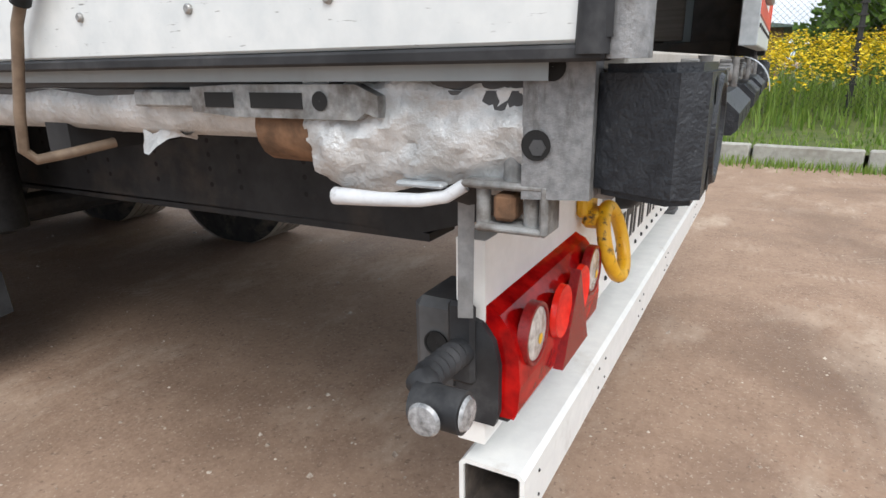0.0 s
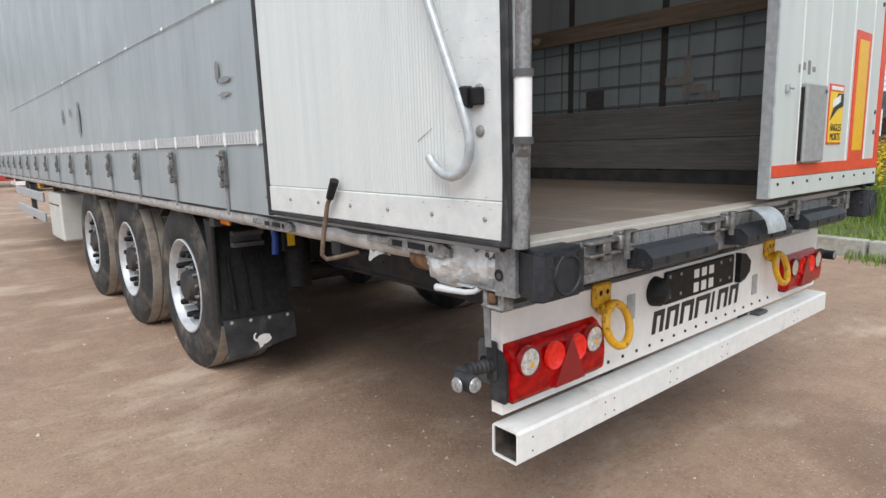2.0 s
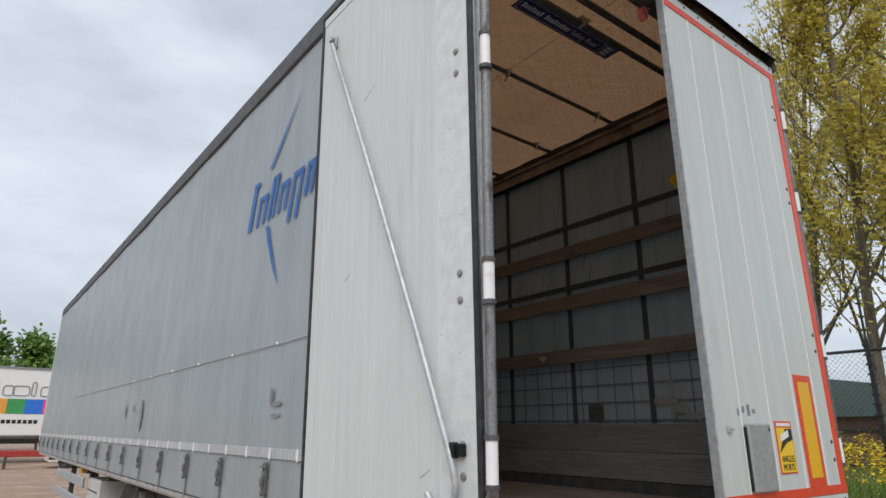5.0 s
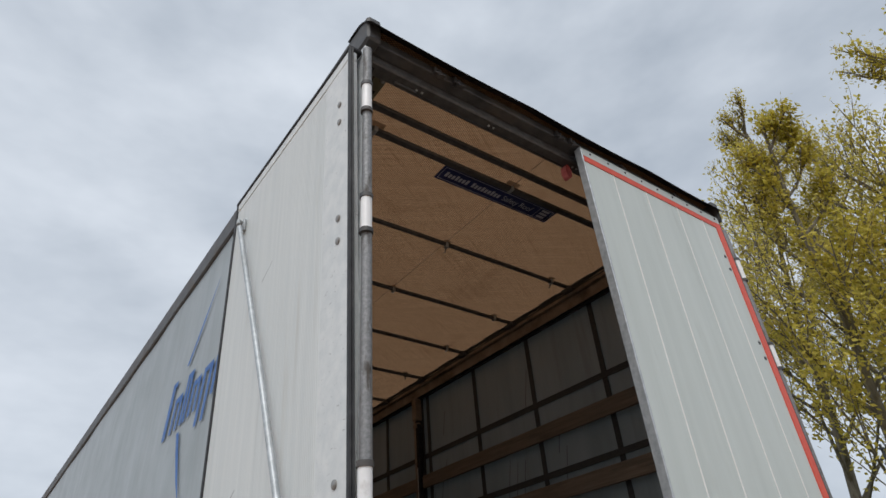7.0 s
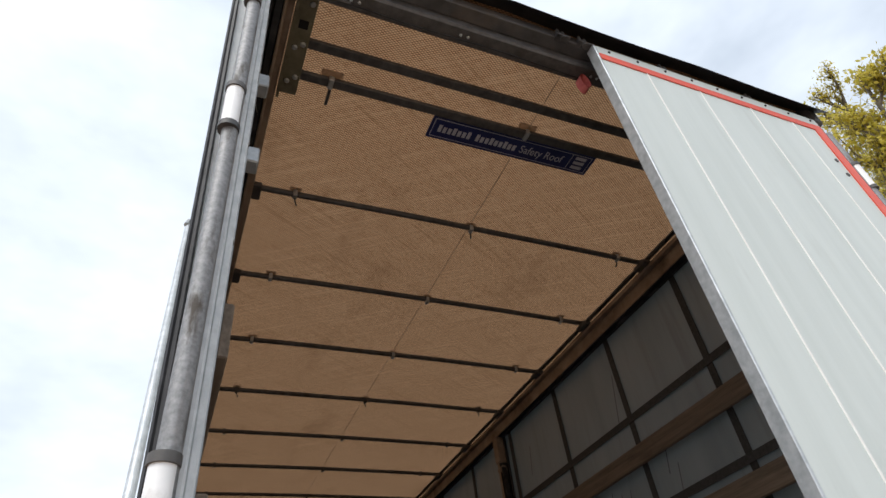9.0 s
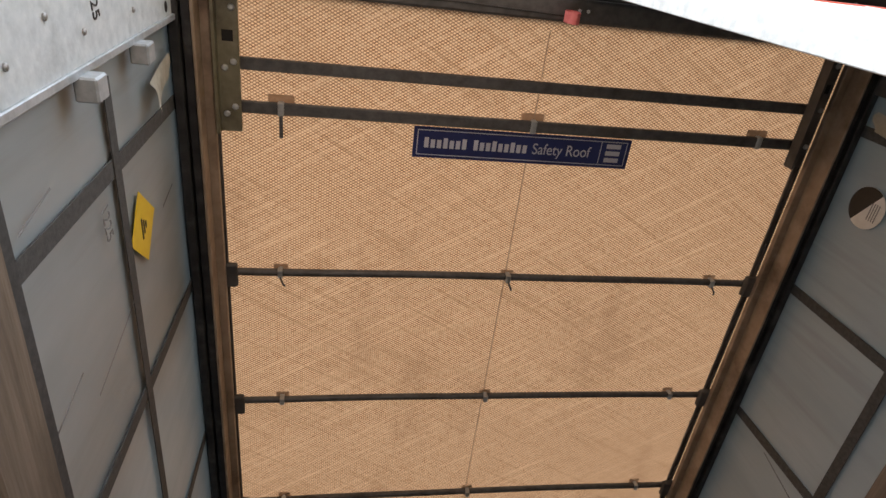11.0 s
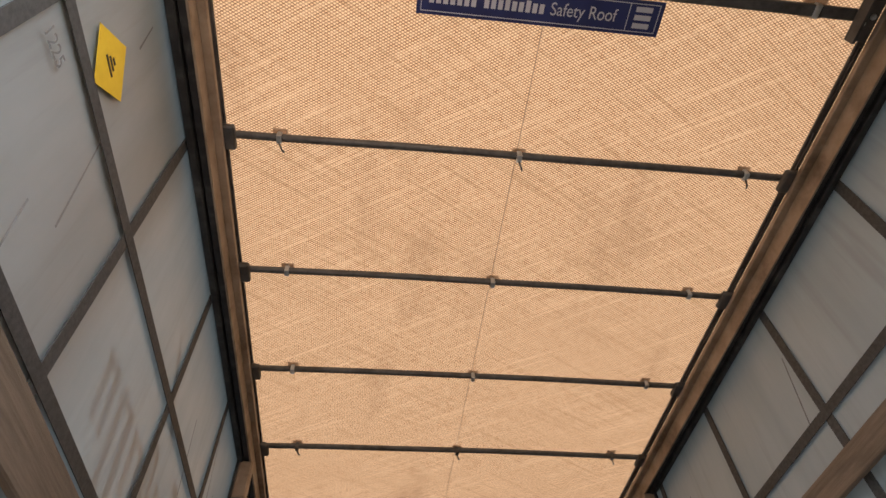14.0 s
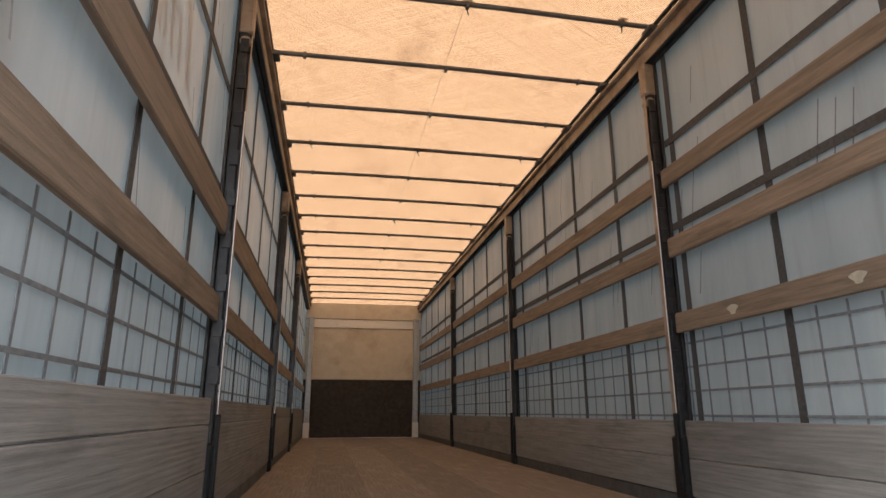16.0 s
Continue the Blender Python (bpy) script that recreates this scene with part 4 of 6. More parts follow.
    part("side_lamp", Shape().box((0.03, 2.02, 1.0), (0.05, 2.12, 1.03), 0.006), ORANGE, trailer, "small orange side marker lamp")


def build_underbody_side():
    b = part("stowage_box", Shape().box((0.09, 7.0, 0.40), (0.55, 7.75, 0.94), 0.02), BOXPALE, trailer, "pale grey sheet-steel stowage box under the side")
    part("lid_seam", Shape().box((0.0845, 7.05, 0.80), (0.0885, 7.7, 0.812)), HOLE, b)
    for z in (0.55, 0.80):
        part("side_guard_rail", Shape().box((0.05, 7.95, z), (0.08, 10.6, z + 0.12), 0.01), GALV, trailer, "galvanised side guard rail")
    part("side_guard_post", Shape().box((0.08, 9.2, 0.5), (0.14, 9.26, 1.05)), DARKSTEEL, trailer)
    part("landing_leg", Shape().box((0.55, 10.6, 0.15), (0.67, 10.75, 1.0), 0.01), DARKSTEEL, trailer)
    part("chock", Shape().prism([(8.4, 0.95), (8.62, 0.95), (8.62, 1.05), (8.5, 1.12)], "x", 0.1, 0.2), YELLOW, trailer, "yellow wheel chock in its holder")


def build_side_rail():
    s = Shape()
    n, seg = 120, 12
    for x0, sgn in ((0.032, 1),):
        s.tube([(x0 + 0.004 * noise.noise((k * 0.7, 1, 2)), 0.34 + (13.6 - 0.34) * k / n, 1.068 + 0.004 * noise.noise((k * 0.9, 5, 2))) for k in range(n + 1)], [0.042 + 0.003 * noise.noise((k * 0.5, 9, 1)) for k in range(n + 1)], seg)
    part("side_rail", s, FOIL, trailer, "silver side rail wrapped in worn sheeting", True)
    part("side_rail", Shape().tube([(2.518, 0.1, 1.068), (2.518, 13.6, 1.068)], 0.042, 12), FOIL, trailer, "silver side rail", True)
    part("rust_sleeve", Shape().tube([(0.03, 0.381, 1.045), (0.03, 0.463, 1.047)], 0.046, 16), RUST, trailer, "rusted sleeve around the side rail", True)

    def crumple(u, w):
        a = 2 * math.pi * w
        y = 0.113 + 0.272 * u
        bulge = 0.5 + 0.5 * math.sin(math.pi * min(1, 0.25 + (1 - u) * 0.9))
        rx = 0.046 + 0.012 * bulge
        rz = 0.05 + 0.03 * bulge
        q = noise.noise((y * 16, math.cos(a) * 2.2, math.sin(a) * 2.2)) * 0.016 + noise.noise((y * 50, math.cos(a) * 6, math.sin(a) * 6)) * 0.006
        return (0.04 + (rx + q) * math.cos(a), y, 1.062 - 0.012 * bulge + (rz + q) * math.sin(a))

    part("crumpled_wrap", Shape().grid(crumple, 40, 48), FOIL, trailer, "dented silver sheeting crumpled round the rear corner", True)
    torn = Shape().grid(lambda u, w: (0.0 + 0.02 * w * math.sin(u * 9) + 0.01, 0.60 + 0.16 * u, 1.035 - 0.03 * w * (1 - abs(2 * u - 1)) - 0.008 * math.sin(u * 14)), 14, 4)
    part("torn_flap", torn, FOIL, trailer, "torn strip of sheeting hanging from the rail", True)
    part("corner_plate", Shape().prism([(0.046, 0.990), (0.114, 0.986), (0.114, 1.118), (0.046, 1.118)], "x", -0.016, 0.014), POST_STEEL, trailer, "scuffed grey steel corner plate")
    part("corner_hole", Shape().lathe([(0.0, 0.0005), (0, 0.015)], (-0.0185, 0.099, 1.040), "x", 18).mesh("corner_hole", HOLE, False, False), None, trailer)
    part("corner_hole", Shape().lathe([(0.0, 0.0005), (0, 0.013)], (-0.0185, 0.085, 1.112), "x", 18).mesh("corner_hole", HOLE, False, False), None, trailer)
    part("corner_bolt", Shape().lathe([(0.0, 0.0005), (0, 0.0085), (0.004, 0.0085)], (-0.020, 0.097, 1.038), "x", 6), DARKSTEEL, trailer)


def build_latch(y0, y1, z, x=-0.028):
    """Flat door latch: a slotted bar with a round eye on a guide strip."""
    m = y1 - y0
    plate = Shape().prism([(y0, z - 0.017), (y0 + 0.06 * m, z - 0.012), (y0 + 0.1 * m, z - 0.02), (y1 - 0.25 * m, z - 0.02), (y1, z - 0.015), (y1, z + 0.015), (y1 - 0.28 * m, z + 0.018), (y0 + 0.1 * m, z + 0.018), (y0, z + 0.006)], "x", x - 0.008, x + 0.008)
    ob = part("side_latch", plate, STEEL, trailer, "worn grey steel latch bar under the open door", True)
    for a, b in ((0.36, 0.64), (0.74, 0.91)):
        part("latch_slot", Shape().box((x - 0.0095, y0 + a * m, z - 0.009), (x - 0.0085, y0 + b * m, z + 0.009)), HOLE, ob)
    part("latch_eye", Shape().lathe([(0, 0.0005), (0, 0.011)], (x - 0.0095, y0 + 0.27 * m, z), "x", 14).mesh("latch_eye", HOLE, False, False), None, ob)
    part("latch_strip", Shape().box((x - 0.004, y1 - 0.28 * m, z - 0.011), (x + 0.006, y1 + 0.42 * m, z + 0.011), 0.003), STEEL, ob, "flat guide strip")
    part("latch_pin", Shape().tube([(x + 0.002, y0 + 0.15 * m, z), (x + 0.04, y0 + 0.15 * m, z)], 0.012, 10), STEEL, ob)


def build_tail_lever(dx=-0.006, dy=-0.002):
    """White-gripped release lever on its rusty hinge block."""
    s = Shape().tube([(0.01, 0.185, 0.985), (0.004, 0.205, 0.972), (0.0, 0.235, 0.966), (-0.002, 0.29, 0.963), (-0.002, 0.352, 0.962)], [0.0075, 0.0075, 0.0078, 0.0085, 0.0108], 14)
    lever = part("release_lever", s, LEVER_WHITE, trailer, "white coated release lever below the rear corner", True)
    part("thumb_catch", Shape().box((-0.006, 0.205, 0.981), (0.012, 0.265, 0.987), 0.003), GALV, lever, "small bright thumb catch")
    hb = Shape().box((-0.012, 0.09, 0.987), (0.03, 0.18, 0.995), 0.003).box((-0.012, 0.09, 0.942), (0.03, 0.165, 0.950), 0.003).box((-0.012, 0.085, 0.942), (0.03, 0.094, 0.995), 0.003)
    part("lever_bracket", hb, STEEL, lever, "forked steel bracket")
    part("hinge_barrel", Shape().tube([(0.004, 0.106, 0.945), (0.004, 0.106, 0.99)], 0.009, 14), STEEL, lever, "", True)
    part("rusty_block", Shape().box((-0.006, 0.122, 0.953), (0.024, 0.146, 0.982), 0.004), RUST, lever, "rusted hinge block")
    part("hinge_barrel", Shape().tube([(0.004, 0.160, 0.945), (0.004, 0.160, 0.99)], 0.008, 14), STEEL, lever, "", True)
    part("pivot_post", Shape().tube([(0.012, 0.128, 0.993), (0.012, 0.128, 1.04)], [0.013, 0.011], 14), STEEL, lever, "worn steel pivot post", True)
    lever.location = (dx, dy, 0.014)
    st = Shape().grid(lambda u, w: (0.03 + 0.02 * u + 0.007 * w, 0.205 + 0.012 * u - 0.018 * w, 0.985 - 0.165 * u), 10, 2)
    strap = part("hanging_strap", st, STRAPGREY, trailer, "frayed grey webbing strap hanging down", True)
    part("torn_rubber", Shape().grid(lambda u, w: (0.012 + 0.02 * w, 0.13 + 0.09 * u, 1.035 - 0.055 * u - 0.02 * w + 0.01 * math.sin(u * 8)), 10, 4), RUBBER, trailer, "torn black rubber scrap", True)


def build_rear_sill():
    part("rear_sill", Shape().box((0.052, 0.042, 0.985), (WIDTH - 0.03, 0.16, 1.106), 0.006), POST_STEEL, trailer, "scratched grey steel rear sill")
    part("sill_edge", Shape().box((0.050, 0.040, 1.1065), (WIDTH - 0.03, 0.122, 1.126), 0.003), SILL, trailer, "worn pale edge board of the cargo floor")
    part("rear_crossbeam", Shape().box((0.68, 0.34, 0.86), (WIDTH - 0.70, 0.44, 1.05), 0.006), CHASSIS, trailer, "dark rear crossbeam")
    # big corner buffers with bolt recesses
    for x0, x1, f, lab in ((0.0, 0.176, 1, "scuffed black rubber corner buffer"), (2.50, 2.324, -1, "scuffed black rubber corner buffer")):
        c = (x0 + x1) / 2
        out = [(x0 + f * 0.032, 0.060), (x0 - f * 0.002, -0.014), (x0 + f * 0.012, -0.036), (x1 - f * 0.018, -0.036), (x1, -0.022), (x1, 0.054)]
        inset = [(p + (c - p) * 0.09, q + (0.02 - q) * 0.14) for p, q in out]
        s = Shape().prism(out, "z", 1.001, 1.106)
        s.prism(inset, "z", 0.994, 1.114)
        b = part("corner_buffer", s, BUFFER, trailer, lab, True)
        for dx, dz in ((-0.03, 0.038), (0.055, 0.042), (-0.03, -0.040), (0.055, -0.036)):
            part("buffer_recess", Shape().lathe([(0, 0.0005), (0, 0.012)], (c + dx, -0.0372, 1.052 + dz), "y", 12).mesh("buffer_recess", HOLE, False, False), None, b)
        part("raised_ring", Shape().lathe([(0, 0.052), (-0.004, 0.05), (-0.004, 0.044), (0, 0.042)], (c + 0.01, -0.036, 1.052), "y", 24), BUFFER, b, "", True)
    for x0, x1, z0, z1 in ((0.465, 0.845, 1.004, 1.066), (1.06, 1.44, 1.002, 1.064), (1.61, 2.03, 1.002, 1.066)):
        s = Shape().prism([(0.055, z0), (-0.030, z0 + 0.004), (-0.038, z0 + 0.012), (-0.038, z1 - 0.026), (-0.012, z1 - 0.002), (0.055, z1)], "x", x0, x1)
        b = part("long_buffer", s, BUFFER, trailer, "long black rubber dock buffer")
        for k in range(3):
            part("buffer_recess", Shape().lathe([(0, 0.0005), (0, 0.011)], (x0 + (x1 - x0) * (0.2 + 0.3 * k), -0.0392, (z0 + z1) / 2 - 0.006), "y", 12).mesh("buffer_recess", HOLE, False, False), None, b)
    # locking-bar keepers along the sill
    for x in (0.36, 0.985, 1.56, 2.15):
        s = Shape().box((x - 0.10, -0.040, 1.066), (x + 0.10, -0.004, 1.074), 0.002)
        s.box((x - 0.105, -0.040, 1.100), (x + 0.03, -0.004, 1.108), 0.002).box((x - 0.10, -0.018, 1.02), (x - 0.055, -0.002, 1.108), 0.003)
        s.box((x + 0.025, -0.044, 1.074), (x + 0.075, -0.006, 1.116), 0.005).box((x - 0.045, -0.040, 1.05), (x - 0.012, -0.006, 1.104), 0.004)
        s.box((x + 0.03, -0.040, 1.116), (x + 0.115, -0.008, 1.124), 0.002).box((x + 0.10, -0.036, 1.085), (x + 0.112, -0.006, 1.124), 0.003)
        s.tube([(x + 0.05, -0.046, 1.05), (x + 0.05, -0.046, 1.128)], 0.010, 12)
        k = part("bar_keeper", s, KEEPER, trailer, "worn steel locking-bar keeper", True)
        k.location = (0, 0.056, -0.006)
        part("keeper_bolt", Shape().lathe([(0, 0.0005), (-0.006, 0.008), (0, 0.009)], (x - 0.085, -0.014, 1.09), "y", 8), STEEL, k)
    part("bent_guard", Shape().grid(lambda u, w: (1.15 + 0.155 * w, 0.01 - 0.075 * math.sin(u * 1.5), 1.115 - 0.075 * u * u + 0.01 * (1 - u)), 10, 3), GALV, trailer, "curved bare metal guard plate over the sill", True)
    d = part("round_sticker", Shape().lathe([(0, 0.0005), (0, 0.032), (0.003, 0.032)], (0.392, 0.050, 1.029), "y", 28), PRINT_WHITE, trailer, "small round white sticker with unreadable print")
    for k in range(3):
        part("print_bar", Shape().box((0.372 + 0.004 * k, 0.0478, 1.042 - k * 0.014), (0.412 - 0.003 * k, 0.0495, 1.0445 - k * 0.014)), REDTAPE if k == 1 else PRINT_BLUE, d)


def build_light_board():
    b = Shape().prism([(0.248, 0.60), (0.275, 0.60), (0.275, 0.607), (0.254, 0.607), (0.254, 0.892), (0.29, 0.892), (0.29, 0.900), (0.248, 0.900)], "x", 0.155, 2.53)
    board = part("light_board", b, WHITE, trailer, "white painted rear light board with dark letter shapes")
    part("end_flange", Shape().box((0.151, 0.248, 0.60), (0.1545, 0.29, 0.900)), WHITE, board)
    # seven dark letter-sized shapes, leaning like the printed word
    widths = (0.075, 0.085, 0.095, 0.115, 0.035, 0.085, 0.08)
    x = 0.926
    for w in widths:
        lean = 0.014
        s = Shape()
        t = min(0.024, w * 0.5)
        def bar(x0, z0, x1, z1):
            k = lambda z: lean * (z - 0.668) / 0.084
            s.prism([(x0 + k(z0), z0), (x1 + k(z0), z0), (x1 + k(z1), z1), (x0 + k(z1), z1)], "y", 0.2458, 0.2475)
        bar(x, 0.668, x + t, 0.752)
        if w > 0.05:
            bar(x + t, 0.732, x + w, 0.752)
            bar(x + w - t, 0.668, x + w, 0.732)
        part("letter_shape", s, PRINT_BLACK, board)
        x += w + 0.019
    # empty number plate holder
    h = Shape().box((0.997, 0.236, 0.768), (1.542, 0.2475, 0.890), 0.004)
    holder = part("plate_holder", h, PLASTIC, board, "empty black number plate holder")
    for i in range(2):
        for j in range(3):
            part("holder_gap", Shape().box((1.20 + j * 0.06, 0.2345, 0.782 + i * 0.056), (1.238 + j * 0.06, 0.2355, 0.820 + i * 0.052)), WHITE, holder)
    for k in range(14):
        cx, cz = 1.015 + (k % 7) * 0.08, 0.79 + (k // 7) * 0.075
        if 1.17 < cx < 1.39:
            continue
        part("holder_gap", Shape().box((cx, 0.2345, cz), (cx + 0.014, 0.2355, cz + 0.012)), GREYPRINT, holder)
    part("plate_lamp", Shape().lathe([(0, 0.055), (-0.03, 0.05), (-0.045, 0.035), (-0.05, 0.0005)], (0.937, 0.248, 0.830), "y", 22), PLASTIC, board, "round black plate lamp", True)
    part("plate_lamp", Shape().prism([(1.58, 0.762), (1.58, 0.890), (1.63, 0.882), (1.68, 0.845), (1.675, 0.80), (1.63, 0.770)], "y", 0.225, 0.248), PLASTIC, board, "black half-round plate lamp")
    for x, z in ((0.785, 0.80), (1.78, 0.72)):
        part("slotted_plate", Shape().box((x - 0.024, 0.243, z - 0.045), (x + 0.024, 0.248, z + 0.045), 0.004), GALV, board, "small slotted galvanised plate")
    for k in range(16):
        bolt(board, 0.66 + k * 0.085, 0.2478, 0.632, "-y", 0.006, "rivet", PRINT_BLACK)
    # yellow lashing rings
    for x in (0.600, 1.895):
        s = Shape().box((x - 0.045, 0.228, 0.825), (x + 0.045, 0.2475, 0.902), 0.006).box((x - 0.032, 0.205, 0.803), (x + 0.032, 0.24, 0.836), 0.008)
        ring = part("lashing_ring", s, YELLOW, board, "yellow painted lashing ring")
        pts = [(x + 0.02 + 0.062 * math.sin(a), 0.205 - 0.035 * (1 - math.cos(a)) * 0.5, 0.770 + 0.066 * math.cos(a)) for a in [2 * math.pi * k / 24 for k in range(25)]]
        part("ring_loop", Shape().tube(pts, 0.0135, 10), YELLOW, ring, "", True)
        ring.location = (0, 0, 0.014)
        for dx in (-0.018, 0.018):
            part("bolt_hole", Shape().lathe([(0, 0.0005), (0, 0.009)], (x + dx, 0.2272, 0.872), "y", 12).mesh("bolt_hole", HOLE, False, False), None, ring)
    # tail lamps
    for x0, flip in ((0.158, 1), (2.462, -1)):
        X = lambda d: x0 + flip * d
        back = part("tail_lamp", Shape().box((X(0.0), 0.212, 0.652), (X(0.405), 0.247, 0.81), 0.008), PLASTIC, trailer, "red multi-chamber tail lamp in a black housing")
        back.location = (0, 0.040, 0)
        prof = [(0.2115, 0.650), (0.166, 0.650), (0.161, 0.662), (0.158, 0.70), (0.161, 0.745), (0.170, 0.775), (0.188, 0.800), (0.2115, 0.812)]
        part("lens", Shape().prism(prof, "x", min(X(-0.004), X(0.408)), max(X(-0.004), X(0.408))), RED_LENS, back, "glossy red lens")
        side = [(0.2475, 0.640), (0.190, 0.640), (0.184, 0.66), (0.184, 0.73), (0.192, 0.765), (0.210, 0.79), (0.2475, 0.80)]
        part("end_cap", Shape().prism(side, "x", min(X(-0.016), X(-0.0045)), max(X(-0.016), X(-0.0045))), RUBBER, back, "black rubber end cap")
        for d in (0.052, 0.352):
            part("lamp_ring", Shape().lathe([(0.01, 0.046), (-0.005, 0.045), (-0.005, 0.040), (0.01, 0.0395)], (X(d), 0.1585, 0.758), "y", 32), RED_DEEP, back, "", True)
            part("clear_lens", Shape().lathe([(0.004, 0.040), (-0.002, 0.038), (-0.004, 0.025), (-0.005, 0.0005)], (X(d), 0.1575, 0.758), "y", 28), LENS_CLEAR, back, "round clear lamp", True)
            part("lamp_bulb", Shape().lathe([(0, 0.008), (-0.0015, 0.0005)], (X(d) + 0.004, 0.1515, 0.750), "y", 14), AMBER, back, "amber bulb", True)
        for d in (0.158, 0.262):
            part("red_bowl", Shape().lathe([(0.0, 0.043), (-0.009, 0.041), (-0.007, 0.036), (0.0, 0.018), (0.0, 0.0005)], (X(d), 0.1590, 0.752), "y", 28), RED_BRIGHT, back, "round red chamber", True)
        tri = [(X(0.150), 0.656), (X(0.292), 0.656), (X(0.228), 0.798)]
        part("reflector", Shape().prism(tri, "y", 0.1460, 0.1620), RED_DEEP, back, "red triangular reflector")
        part("rubber_trim", Shape().box((X(0.0), 0.175, 0.640), (X(0.405), 0.235, 0.651), 0.003), RUBBER, back)
    # junction box and stalk lamps
    jb = part("junction_box", Shape().box((0.165, 0.292, 0.66), (0.28, 0.37, 0.80), 0.012), DARKSTEEL, trailer, "dark grey junction box behind the light board")
    part("round_cover", Shape().lathe([(0, 0.019), (-0.003, 0.019), (-0.003, 0.0165), (-0.001, 0.016), (-0.001, 0.0005)], (0.164, 0.33, 0.735), "x", 24), PLASTIC, jb)
    for x0, f in ((0.148, 1), (2.545, -1)):
        X = lambda d: x0 - f * d * 1.22
        bend = [(X(0.0), 0.262, 0.70)] + [(X(0.015 + k * 0.007), 0.266 - 0.0004 * k, 0.705 + 0.0008 * k) for k in range(13)] + [(X(0.108), 0.245, 0.708)]
        arm = Shape().tube(bend, [0.017] + [0.0165 if k % 2 else 0.0205 for k in range(13)] + [0.018], 16)
        stalk = part("marker_lamp", arm, RUBBER, trailer, "round marker lamp on a ribbed rubber stalk", True)
        stalk.location = (0, 0.012, 0.042)
        part("stalk_foot", Shape().box((X(0.0), 0.245, 0.655), (X(0.012), 0.285, 0.775), 0.006), RUBBER, stalk)
        part("lamp_head", Shape().tube([(X(0.115), 0.195, 0.70), (X(0.115), 0.258, 0.70)], 0.025, 22), RUBBER, stalk, "", True)
        part("lamp_glass", Shape().lathe([(0, 0.021), (-0.004, 0.018), (-0.006, 0.0005)], (X(0.115), 0.194, 0.70), "y", 22), LENS_GREY, stalk, "clear lamp glass", True)
        part("lamp_glass", Shape().lathe([(0, 0.021), (-f * 0.004, 0.018), (-f * 0.006, 0.0005)], (X(0.139), 0.232, 0.698), "x", 22), LENS_GREY, stalk, "clear lamp glass", True)


def build_bumper():
    y0, y1, z0, z1, x0, x1, t = 0.160, 0.262, 0.468, 0.567, 0.139, 2.525, 0.007
    s = Shape()
    def ring(d, r):
        a, b, c, e = y0 + d, y1 - d, z0 + d, z1 - d
        return [(a + r, c), (b - r, c), (b, c + r), (b, e - r), (b - r, e), (a + r, e), (a, e - r), (a, c + r)]
    v = [(x, y, z) for x in (x0, x1) for d, r in ((0, 0.008), (t, 0.004)) for y, z in ring(d, r)]
    f = []
    for i in range(8):
        j = (i + 1) % 8
        f += [(i, j, 16 + j, 16 + i), (8 + j, 8 + i, 24 + i, 24 + j), (j, i, 8 + i, 8 + j), (16 + i, 16 + j, 24 + j, 24 + i)]
    s.add(v, f)
    bar = part("bumper_bar", s, BAR_WHITE, trailer, "white painted hollow steel bumper bar")
    q = 0.0015
    a, b, c, d = y0 + t + q, y1 - t - q, z0 + t + q, z1 - t - q
    lining = Shape().box((x0 + 0.004, a, c), (x0 + 0.3, a + 0.002, d)).box((x0 + 0.004, b - 0.002, c), (x0 + 0.3, b, d)).box((x0 + 0.004, a, c), (x0 + 0.3, b, c + 0.004)).box((x0 + 0.004, a, d - 0.002), (x0 + 0.3, b, d)).box((x0 + 0.3, a, c), (x0 + 0.31, b, d))
    part("bar_inside", lining, surface("muddy_inside", (0.05, 0.04, 0.035), (0.10, 0.08, 0.065), 40, 0.95, 0, 0.8), bar, "dirty dark inside of the hollow bar")
    for x in (0.55, 0.60, 0.95, 1.0, 1.35, 1.4, 2.1, 2.15, 0.2):
        for z in (0.496, 0.538):
            bolt(bar, x, y0, z, "-y", 0.0028, "rivet", PRINT_BLACK, 0.002)
    for x in (0.72, 1.80):
        part("bumper_bracket", Shape().box((x, 0.265, 0.47), (x + 0.03, 0.30, 0.9)).box((x - 0.03, 0.262, 0.60), (x + 0.09, 0.30, 0.62)), DARKSTEEL, trailer, "dark steel bumper bracket")
        if x > 1:
            part("stop_block", Shape().box((x, 0.20, 0.568), (x + 0.09, 0.247, 0.585), 0.004), DARKSTEEL, trailer, "black stop block on the bumper")


